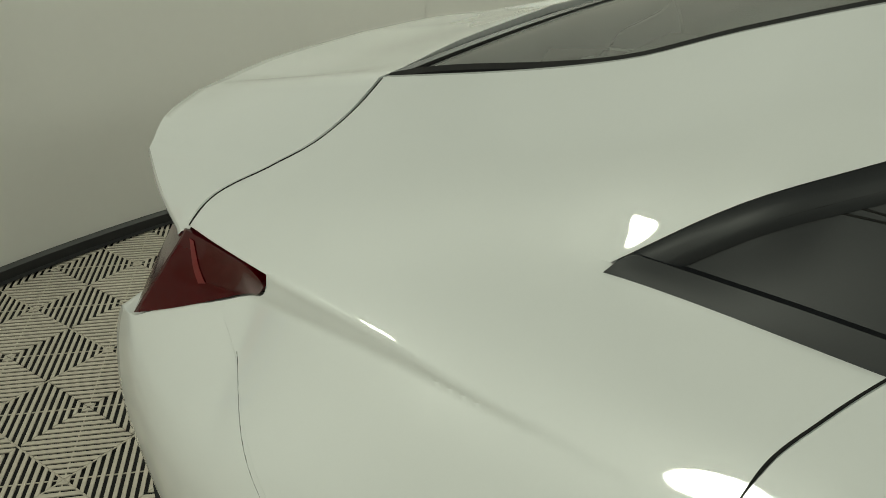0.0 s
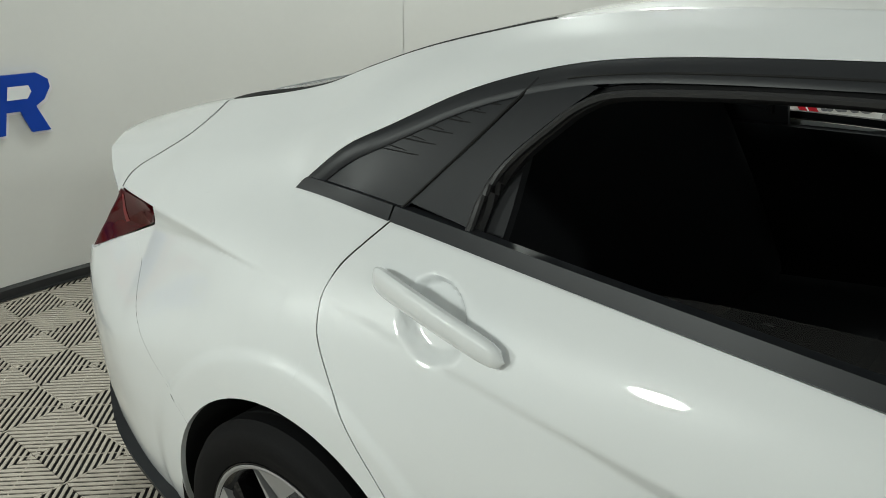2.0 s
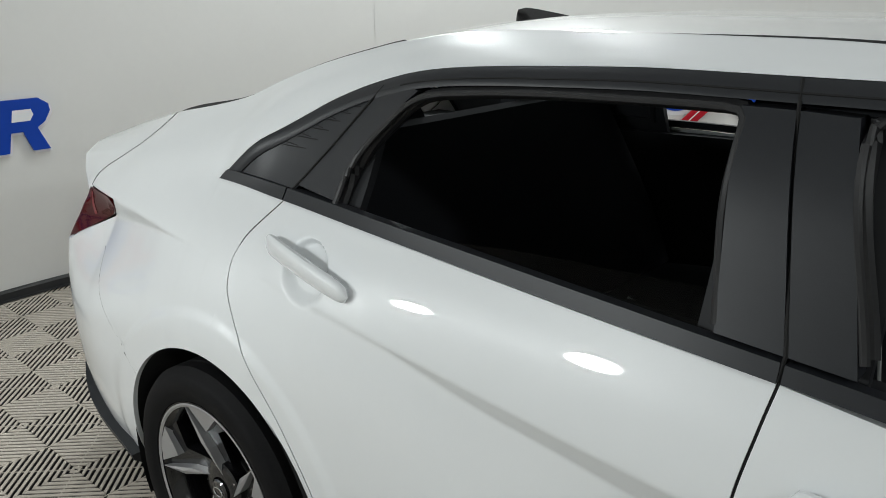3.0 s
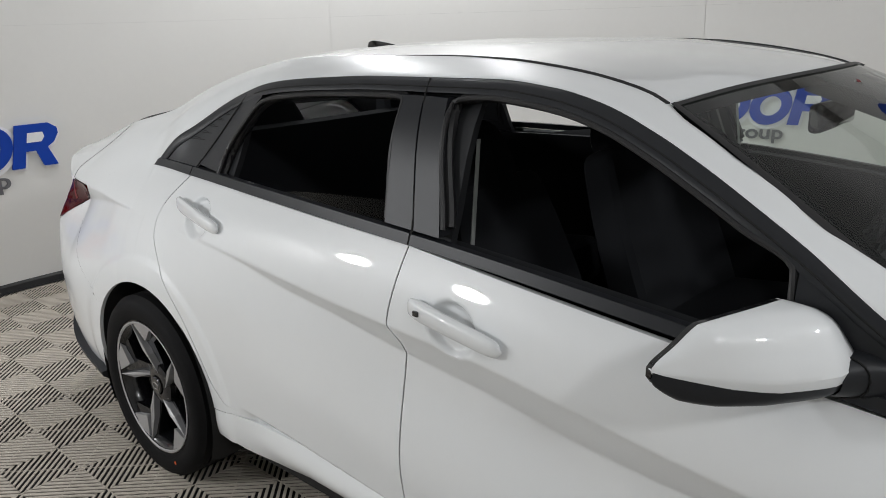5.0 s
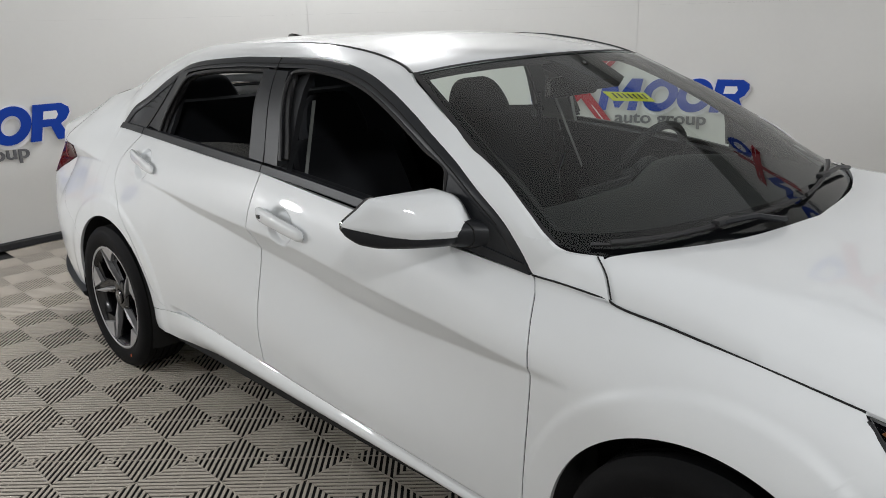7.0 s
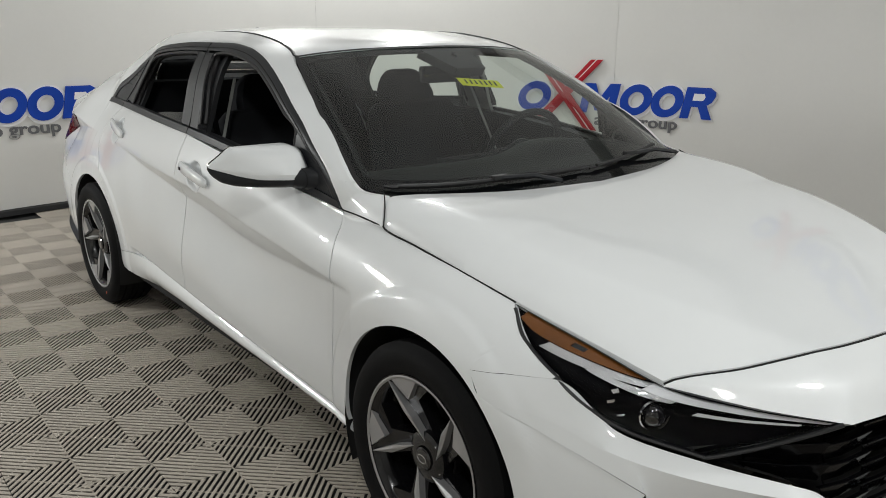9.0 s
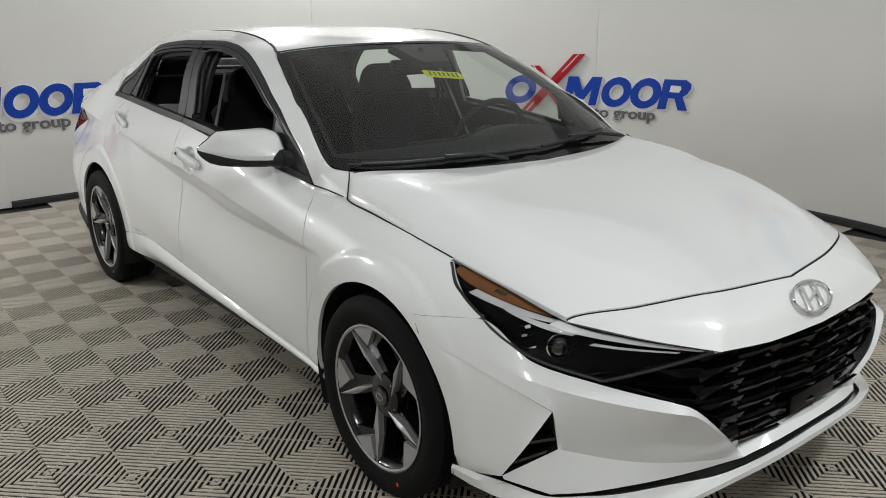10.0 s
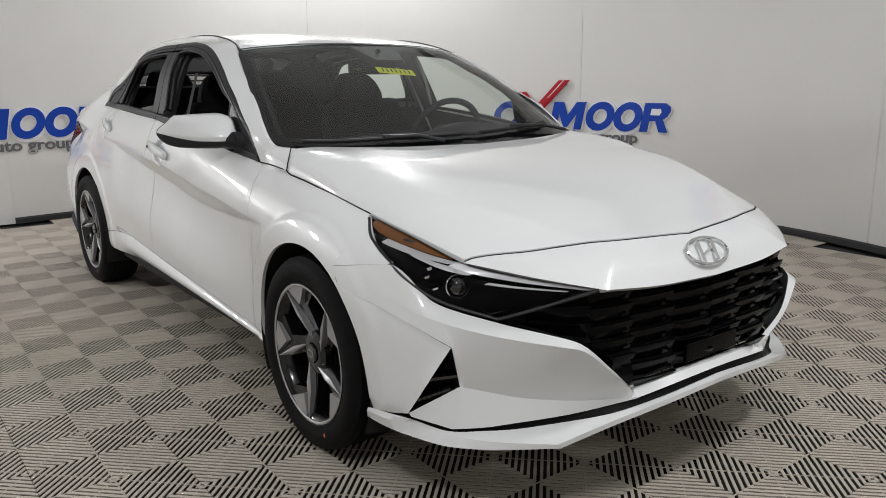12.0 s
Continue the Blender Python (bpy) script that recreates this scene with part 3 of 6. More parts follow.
ROOF_CROWN = ((-1.05, 0.020), (-0.4, 0.020), (0.05, 0.022), (0.28, 0.031))
g = across(-1.06, 0.272, 60, 40, ROOF_CROWN, 2.8)
g[..., 0] += (1 - (g[..., 1] / 0.545) ** 2) * 0.115 * np.clip((g[..., 0] + 0.3) / 0.57, 0, 1) ** 2
g[..., 1] *= 0.985
single("roof_panel", [g], PAINT)
for s in (1, -1):
    bm = bmesh.new()
    tube(bm, [(x, s * line_at(EDGE, x, 2) * 0.992, line_at(EDGE, x, 1) - 0.0035 + 0.0022 * min(1.0, max(0.0, (x + 0.3) / 0.3)) - 0.006 * min(1.0, max(0.0, (-0.35 - x) / 0.4))) for x in np.linspace(-1.06, 0.272, 40)], 0.0062)
    part("roof_moulding", bm, RUBBER_SEAL, car, "thin black roof joint moulding")

# windscreen: curved sheet with a dark printed border
top = [(0.279, -0.545, 1.297), (0.326, -0.45, 1.313), (0.364, -0.30, 1.325), (0.390, 0.0, 1.331), (0.364, 0.30, 1.325), (0.326, 0.45, 1.313), (0.279, 0.545, 1.297)]
low = [(0.915, -0.722, 0.958), (1.02, -0.675, 0.938), (1.14, -0.45, 0.932), (1.215, 0.0, 0.93), (1.14, 0.45, 0.932), (1.02, 0.675, 0.938), (0.915, 0.722, 0.958)]
mid = [(0.593, -0.645, 1.134), (0.68, -0.57, 1.143), (0.77, -0.30, 1.149), (0.80, 0.0, 1.15), (0.77, 0.30, 1.149), (0.68, 0.57, 1.143), (0.593, 0.645, 1.134)]
screen = loft([top, mid, low], 61, 41)
pane = part("windscreen", grid_mesh(bmesh.new(), screen), GLASS_CLEAR, car, "clear curved windscreen", outward=(0.5, 0, 0.8))
pane.visible_shadow = False
bm = bmesh.new()
under = screen - np.array([0.004, 0, 0.006])
for sl in (under[:, :3], under[:, -5:], under[:3], under[-3:]):
    grid_mesh(bm, sl)
part("screen_border", bm, LAMP_BLACK, car, "black printed border of the windscreen")
proud = screen + np.array([0.0015, 0, 0.0026])
for k, name in ((0, "screen_moulding"), (-1, "screen_moulding")):
    inner = proud[k] + (proud[1 if k == 0 else -2] - proud[k]) * 0.72
    part(name, grid_mesh(bmesh.new(), np.stack([proud[k], 0.5 * (proud[k] + inner) + [0, 0, 0.0012], inner], 1)), RUBBER_SEAL, car, "black rubber moulding beside the windscreen", outward=(0.5, 0, 0.8))
part("screen_top_moulding", grid_mesh(bmesh.new(), np.stack([proud[:, 0], proud[:, 0] * 0.45 + proud[:, 1] * 0.55], 1)), RUBBER_SEAL, car, "black rubber moulding above the windscreen", outward=(0.5, 0, 0.8))

# rear glass
g = across(-1.06, -1.86, 40, 31, ((-1.86, 0.012), (-1.4, 0.04), (-1.06, 0.022)), 2.0)
g[..., 1] *= 0.965
g[..., 2] -= 0.004
pane = part("rear_window", grid_mesh(bmesh.new(), g), GLASS_DARK, car, "tinted rear window", outward=(-0.3, 0, 0.9))
pane.visible_shadow = False
bm = bmesh.new()
for k in (0, -1):
    tube(bm, [Vector(p) for p in g[:, k]], 0.008)
tube(bm, [Vector(p) for p in g[-1]], 0.008)
part("rear_window_seal", bm, RUBBER_SEAL, car)

# bonnet
BONNET = ((1.03, 0.876, 0.757), (1.101, 0.874, 0.757), (1.36, 0.835, 0.748), (1.594, 0.795, 0.736), (1.80, 0.752, 0.71), (1.962, 0.714, 0.68), (2.10, 0.672, 0.655), (2.24, 0.62, 0.62))
MIDDLE = ((1.05, 0.950), (1.25, 0.931), (1.45, 0.907), (1.65, 0.876), (1.85, 0.830), (2.05, 0.768), (2.166, 0.735), (2.23, 0.70))


def bonnet_height(x, y):
    zf, wf, zc = line_at(BONNET, x, 1), line_at(BONNET, x, 2), pchip([p[0] for p in MIDDLE], [p[1] for p in MIDDLE], x)
    v = np.clip(np.abs(y) / wf, 0, 1)
    z = zf + (zc - zf) * (1 - v ** (7.2 + 15.0 * np.clip((1.45 - x) / 0.42, 0, 1) - 4.0 * np.clip((x - 1.6) / 0.45, 0, 1)))
    # two raised lines that run towards the badge
    ridge = pchip([1.05, 1.6, 1.85, 2.03, 2.17], [0.65, 0.62, 0.53, 0.41, 0.31], x)
    return z + 0.017 * np.exp(-np.sqrt(((np.abs(y) - ridge) / 0.085) ** 2 + 0.03)) * np.clip((x - 1.1) / 0.25, 0, 1) * np.clip((2.18 - x) / 0.25, 0, 1)


rows = []
for v in np.linspace(-1, 1, 101):
    a = abs(v)
    x0 = float(pchip([0, 0.4, 0.6, 0.866, 0.925, 1.0], [1.225, 1.19, 1.15, 1.062, 1.038, 1.098], a))
    x1 = pchip([0, 0.4, 0.8, 1.0], [2.166, 2.132, 2.045, 1.962], a)
    xs = np.linspace(x0, x1, 60)
    wide = pchip([0, 0.55, 1], [0.757, 0.74, 0.683], (xs - 1.03) / 0.93)
    wide = np.minimum(wide, line_at(BONNET, xs, 2))
    y = v * wide * 0.997
    z = bonnet_height(xs, y) if a < 0.999 else line_at(BONNET, xs, 1) - 0.0005
    rows.append(np.stack([xs, y, z], -1))
bonnet = np.array(rows)
single("bonnet", [bonnet], PAINT, flange=0.014)

# nose panel between bonnet and grille, over the lamps' inner ends
top = bonnet[::1, -1] + np.array([0.006, 0, -0.005])
low_half = [(1.972, -0.682, 0.706), (2.12, -0.565, 0.676), (2.235, -0.43, 0.646), (2.262, -0.22, 0.632), (2.268, 0.0, 0.626)]
low = joined((low_half[:3], 28), (low_half[2:], 24))
low = np.concatenate([low, (low * [1, -1, 1])[::-1][1:]])
centre = 0.5 * (top + low) + np.array([0.012, 0, 0.006])[None] * (1 - (np.abs(top[:, 1:2]) / 0.7) ** 4)
g = np.stack([spline([a, b, c], 14) for a, b, c in zip(top, centre, low)])
single("nose_panel", [g], PAINT, flange=0.02, inward=(-0.8, 0, -0.5))

# boot lid with a lip at its rear edge
gap_line = [(x, -float(half_width(x, z)), z) for x, z in spline(LID_GAP, 24)]
front = [gap_line[-1], (-1.885, -0.3, 1.138), (-1.90, 0, 1.142)]
half = joined((gap_line, 24), (front, 16))
half[:24] += np.array([-0.004, -0.001, 0.0])
rim = joined(([(-2.090, -0.702, 0.921), (-2.165, -0.670, 0.948), (-2.232, -0.632, 0.981)], 12), ([(-2.232, -0.632, 0.981), (-2.284, -0.555, 1.006), (-2.312, -0.468, 1.020)], 13), ([(-2.312, -0.468, 1.020), (-2.338, -0.25, 1.034), (-2.345, 0, 1.038)], 16))
mids = 0.5 * (half + rim) + np.array([0, 0, 0.002])
mids[25:, 2] -= 0.012
tail = rim + np.array([-0.02, 0.01, -0.02])
foot = rim * [1, 1, 0] + np.array([0.0, 0.02, 0.86])
g = np.stack([half, mids, rim, tail, foot], 1)
g = np.stack([np.concatenate([spline(r[:3], 16), spline(r[2:], 10)[1:]]) for r in g])
single("boot_lid", [np.concatenate([g, mirrored(g)[1:]])], PAINT, flange=0.012)


def shut_line(points, name="shut_line", radius=0.0035, sink=(0, 0, 0)):
    bm = bmesh.new()
    tube(bm, [Vector(p) + Vector(sink) for p in points], radius, 5)
    part(name, bm, DARK_CAVITY, car, "dark shut line")


# dark joints between the panels
for s in (1, -1):
    for line in (REAR_EDGE, B_EDGE, A_EDGE):
        p = spline(line, 60)
        shut_line([(x, -s * (float(half_width(x, z)) - 0.0052), z) for x, z in p], radius=0.003)
    shut_line([(x, s * y, z - 0.004) for x, y, z in spline([(1.033, -0.697, 0.940), (1.068, -0.727, 0.915), (1.099, -0.7545, 0.8765), (1.23, -0.7515, 0.857), (1.36, -0.7475, 0.837), (1.48, -0.742, 0.817), (1.594, -0.736, 0.797)], 50)], radius=0.0027)
    shut_line([(x, s * y, z) for x, y, z in spline([(0.893, -0.7575, 0.8885), (0.95, -0.7590, 0.8880), (1.02, -0.7590, 0.8845), (1.098, -0.7560, 0.8770)], 24)], radius=0.0024)
    shut_line([(x, s * y, z) for x, y, z in spline([(1.026, -0.700, 0.9445), (1.068, -0.729, 0.9195), (1.0995, -0.7562, 0.8795)], 20)], radius=0.0019)
    shut_line([(x + 0.0008, s * (y + 0.0003), z - 0.0010) for x, y, z in spline(gap_line, 30)], radius=0.0019)
    shut_line([(x, -s * (float(half_width(x, z)) - 0.004), z) for x, z in spline(CUT, 12)], radius=0.002)
shut_line([Vector(p) + Vector((0.002, 0, -0.006)) for p in bonnet[:, -1]], radius=0.0034)
for s in (1, -1):
    shut_line([(x, -s * (float(half_width(x, z)) - 0.0008), z) for x, z in spline([(-1.955, 0.785), (-1.88, 0.71), (-1.80, 0.645), (-1.72, 0.585), (-1.655, 0.53)], 24)], radius=0.0009)

# ---- window trim on the body sides ----


def shifted(line, by):
    """A line of (x, z) moved sideways by a distance (to its right as it runs)."""
    p = np.array(line, float)
    d = np.gradient(p, axis=0)
    d /= np.linalg.norm(d, axis=1, keepdims=True)
    return p + by * np.stack([d[:, 1], -d[:, 0]], 1)


DLO_XZ = np.array([(x, line_at(DLO, x, 1)) for x in np.linspace(-1.486, 0.89, 120)])
STRIP = 0.031
STRIP_LOW = shifted(DLO_XZ, STRIP)
STRIP_LOW[:, 1] = np.maximum(STRIP_LOW[:, 1], belt(STRIP_LOW[:, 0]) + 0.006)
STRIP_LOW[:, 1] = np.minimum(STRIP_LOW[:, 1], line_at(DLO, np.clip(STRIP_LOW[:, 0], -1.486, 0.89), 1) - 0.001)


def strip_z(x):
    o = np.argsort(STRIP_LOW[:, 0])
    return np.interp(x, STRIP_LOW[o, 0], STRIP_LOW[o, 1])


def belt_line(x0, x1, up, n=40):
    xs = np.linspace(x0, x1, n)
    return np.stack([xs, belt(xs) + up], 1)


def side_grid2(low, high, nv, proud):
    """Like side_grid, standing proud, with points matched one to one."""
    t = np.linspace(0, 1, nv)[None, :, None]
    g = low[:, None] * (1 - t) + high[:, None] * t
    lift = proud * (1 - (2 * t[..., 0] - 1) ** 4)
    return np.stack([g[..., 0], -(half_width(g[..., 0], g[..., 1]) + lift), g[..., 1]], -1)


def quarter_top(x0, x1):
    """Upper edge of the belt moulding at the tip of the quarter trim, kept under the surround."""
    xs = np.linspace(x0, x1, 40)
    return np.stack([xs, np.minimum(belt(xs) + 0.021, line_at(DLO, xs, 1) - 0.001)], 1)


both_sides("belt_moulding", [side_sheet(belt_line(-1.488, -1.244, -0.003), quarter_top(-1.478, -1.244), 24, 6, 0.006, 0.0),
                             side_sheet(belt_line(-1.240, -0.218, -0.003), belt_line(-1.240, -0.219, 0.021), 60, 6, 0.006, 0.0),
                             side_sheet(belt_line(-0.213, 0.886, -0.002), belt_line(-0.213, 0.874, 0.020), 60, 6, 0.006, 0.0)], TRIM, "black belt moulding", 0.02)
k0 = np.searchsorted(DLO_XZ[:, 0], -1.02)
both_sides("window_frame_strip", [side_grid2(STRIP_LOW[1:], DLO_XZ[1:] - [0, 0.001], 6, 0.003)], TRIM, "satin black window surround", 0.03)
both_sides("quarter_trim", [side_sheet(belt_line(-1.455, -1.224, 0.018), [(-1.44, 1.050), (-1.36, 1.098), (-1.25, 1.160), (-1.14, 1.212), (-1.045, 1.254)], 34, 16, -0.003, 0.0)], TRIM, "black louvred quarter trim", 0.03)
both_sides("door_rear_trim", [side_sheet(((-1.214, 1.052), (-1.121, 1.160), (-1.018, 1.280)), ((-1.09, 1.043), (-1.088, 1.07), (-1.08, 1.105), (-1.062, 1.138), (-1.0, 1.205), (-0.93, 1.266)), 30, 12, 0.0, 0.0)], TRIM, "", 0.04)
both_sides("door_pillar_trim", [side_sheet(((-0.306, 1.022), (-0.345, 1.298)), ((-0.2185, 1.018), (-0.2765, 1.298)), 24, 8, 0.002, 0.0)], TRIM, "", 0.04)
both_sides("front_pillar_trim", [side_sheet(((-0.2135, 1.018), (-0.2715, 1.298)), ((-0.136, 1.014), (-0.203, 1.296)), 24, 8, 0.002, 0.0)], TRIM, "", 0.04)
both_sides("mirror_sail", [side_sheet(belt_line(0.60, 0.872, 0.019), [(x, max(strip_z(x) + 0.002, belt(x) + 0.022)) for x in np.linspace(0.60, 0.864, 24)], 26, 8, 0.0, 0.0)], TRIM, "", 0.03)
# louvre slits and groove on the quarter trim
for s in (1, -1):
    def at_side(x, z, proud=0.004):
        return Vector((x, -s * (float(half_width(x, z)) + proud), z))
    groove = shifted(DLO_XZ[2:k0 + 1], 0.021)
    part("trim_groove", tube(bmesh.new(), [at_side(x, z, 0.0002) for x, z in groove[4:]], 0.0026, 5), DARK_CAVITY, car, "dark joint of the window trim")
    for k in range(8):
        x, z = groove[6 + 2 * k] if 6 + 2 * k < len(groove) else groove[-1]
        room = -1.236 + 0.98 * (z - 0.012 - 1.054) - x
        for dz in (0.0, -0.008):
            length = min(0.088 - 0.006 * k, room * 0.62) * (1.0 if dz else 0.7)
            if length < 0.012:
                continue
            bm = bmesh.new()
            tube(bm, [at_side(x + 0.002, z + dz, -0.0026), at_side(x + length * 0.6, z + dz * 0.7 - 0.003, -0.0030), at_side(x + length, z + dz * 0.3 - 0.006, -0.0038)], 0.0012, 5)
            part("louvre_slit", bm, DARK_CAVITY, car)
    part("trim_groove", tube(bmesh.new(), [at_side(x, z, 0.001) for x, z in spline([(-1.243, 1.024), (-1.217, 1.054), (-1.125, 1.161), (-1.035, 1.266)], 20)], 0.0024, 5), DARK_CAVITY, car, "dark joint of the window trim")
    part("trim_groove", tube(bmesh.new(), [at_side(x, z, 0.0025) for x, z in ((-0.217, 0.99), (-0.216, 1.02), (-0.275, 1.30), (-0.282, 1.335))], 0.0026, 5), DARK_CAVITY, car, "dark joint of the window trim")
    # inner lip of the window surround
    lip_line = shifted(DLO_XZ, STRIP * 0.62)
    keep = (lip_line[:, 0] > -1.0) & (lip_line[:, 0] < 0.78)
    part("surround_lip", tube(bmesh.new(), [at_side(x, z, 0.0022) for x, z in lip_line[keep]], 0.0022, 5), DARK_CAVITY, car, "dark joint of the window surround")
    # rubber round the window openings
    for outline in (((-1.086, 1.034), (-1.084, 1.068), (-1.076, 1.10), (-1.058, 1.132), (-1.03, 1.166), (-0.995, 1.20), (-0.955, 1.236), (-0.915, 1.256), (-0.85, 1.268), (-0.6, 1.288), (-0.36, 1.294), (-0.338, 1.285), (-0.335, 1.2), (-0.308, 1.03)),
                    [(-0.134, 1.03), (-0.19, 1.27), (-0.186, 1.288)] + [(x, z) for x, z in shifted(DLO_XZ, 0.037)[::5] if -0.15 < x < 0.56] + [(0.590, 1.078), (0.596, 0.966)]):
        bm = bmesh.new()
        p = spline(outline, 60)
        tube(bm, [at_side(x, z, -0.004) for x, z in p], 0.0065, 8)
        tube(bm, [at_side(x, z, -0.026) for x, z in p], 0.0125, 8)
        part("window_seal", bm, RUBBER_SEAL, car, "black rubber window seal")
    # inner metal of the pillar, white, seen in the front opening
    bm = bmesh.new()
    box(bm, (-0.121, -s * 0.655 - 0.006, 0.62), (-0.117, -s * 0.655 + 0.006, 1.20), 0.0015)
    for v in bm.verts:
        v.co.y += s * (v.co.z - 0.93) * 0.36
        v.co.x -= (v.co.z - 0.93) * 0.2
    part("door_shut_pillar", bm, PILLAR_GREY, car)
    # lowered door glass
    g = side_sheet([(-1.04, 0.95), (-0.30, 0.93)], [(-1.03, 0.97), (-0.72, 1.026), (-0.31, 1.056)], 30, 6, -0.03, 0.0)
    g[..., 1] += np.linspace(0, 0.022, 6)[None]
    g[..., 1] *= s
    ob = part("door_glass", grid_mesh(bmesh.new(), g), GLASS_DARK, car, "half-lowered tinted door glass", outward=(0, -s, 0))
    ob.visible_shadow = False
    # door linings and pillar linings inside
    bm = bmesh.new()
    for x0, x1 in ((-1.2, -0.24), (-0.2, 0.95)):
        xs = np.linspace(x0, x1, 14)
        zs = np.linspace(0.35, 1.0, 9)
        X, Z = np.meshgrid(xs, zs, indexing="ij")
        Z = np.minimum(Z, belt(X) + 0.005)
        Y = half_width(X, Z) - 0.075 - 0.03 * np.exp(-((Z - 0.72) / 0.07) ** 2)
        g = np.stack([X, -s * Y, Z], -1)
        grid_mesh(bm, g, 0.05, (0, -s, 0))
    part("door_lining", bm, CABIN, car, "dark door lining")
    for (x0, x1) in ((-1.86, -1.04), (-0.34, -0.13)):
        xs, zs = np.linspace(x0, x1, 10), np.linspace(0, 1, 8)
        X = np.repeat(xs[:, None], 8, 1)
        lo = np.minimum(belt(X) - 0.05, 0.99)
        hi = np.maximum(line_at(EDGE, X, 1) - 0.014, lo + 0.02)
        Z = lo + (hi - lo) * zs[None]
        # far-side middle pillar: the light on its lining is put into a paler colour
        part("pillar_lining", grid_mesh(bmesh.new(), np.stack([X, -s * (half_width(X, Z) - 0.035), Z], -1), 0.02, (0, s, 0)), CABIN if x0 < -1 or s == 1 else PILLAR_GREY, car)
    xs = np.linspace(0.30, 0.95, 12)
    lo, hi = np.array([strip_z(x) for x in xs]), line_at(EDGE, xs, 1)
    w = half_width(xs, hi)
    g = np.stack([np.stack([xs, -s * (half_width(xs, lo) - 0.05), lo], -1), np.stack([xs + 0.01, -s * (w - 0.05), hi - 0.015], -1)], 1)
    part("front_pillar_lining", grid_mesh(bmesh.new(), g, 0.02, (0, s, 0)), CABIN, car)

# ---- door handles ----


def handle(x0, z0, x1, z1, keyed):
    for s in (1, -1):
        bm = bmesh.new()
        n, rows = 26, []
        for i in range(n + 1):
            t = i / n
            x, z = x0 + (x1 - x0) * t, z0 + (z1 - z0) * t + 0.004 * math.sin(math.pi * t)
            lift = 0.003 + 0.015 * math.sin(math.pi * min(1.0, 0.1 + 0.75 * t)) ** 0.8
            tall = 0.0245 * (max(1e-4, 1 - abs(2 * t - 1) ** 10)) ** 0.5 * (1.0 - 0.2 * t)
            deep = 0.013 * (max(1e-4, 1 - (2 * t - 1) ** 8)) ** 0.5
            w0, w1 = float(half_width(x0, z0)), float(half_width(x1, z1))
            c = Vector((x, -s * (w0 + (w1 - w0) * t + lift), z))
            rows.append([bm.verts.new(c + Vector((0, -s * deep * math.copysign(abs(math.cos(a)) ** 0.8, math.cos(a)), tall * math.copysign(abs(math.sin(a)) ** 0.8, math.sin(a))))) for a in [2 * math.pi * k / 14 for k in range(14)]])
        for i in range(n):
            for k in range(14):
                bm.faces.new([rows[i][k], rows[i][(k + 1) % 14], rows[i + 1][(k + 1) % 14], rows[i + 1][k]])
        bm.faces.new(rows[0]), bm.faces.new(rows[-1])
        grip = part("door_handle", bm, PAINT, car, "body-coloured door handle")
        if keyed:
            bm = bmesh.new()
            x, z = x0 + (x1 - x0) * 0.17, z0 + (z1 - z0) * 0.17 + 0.002
            y = -s * (float(half_width(x0, z0)) * 0.83 + float(half_width(x1, z1)) * 0.17 + 0.0285)
            box(bm, (x - 0.007, y - 0.003, z - 0.006), (x + 0.007, y + 0.003, z + 0.006), 0.0015)
            part("touch_sensor", bm, GLOSS_BLACK, grip, "small black touch sensor")


handle(-1.222, 0.948, -0.940, 0.909, False)
handle(-0.172, 0.874, 0.092, 0.8395, True)

# ---- door mirrors ----


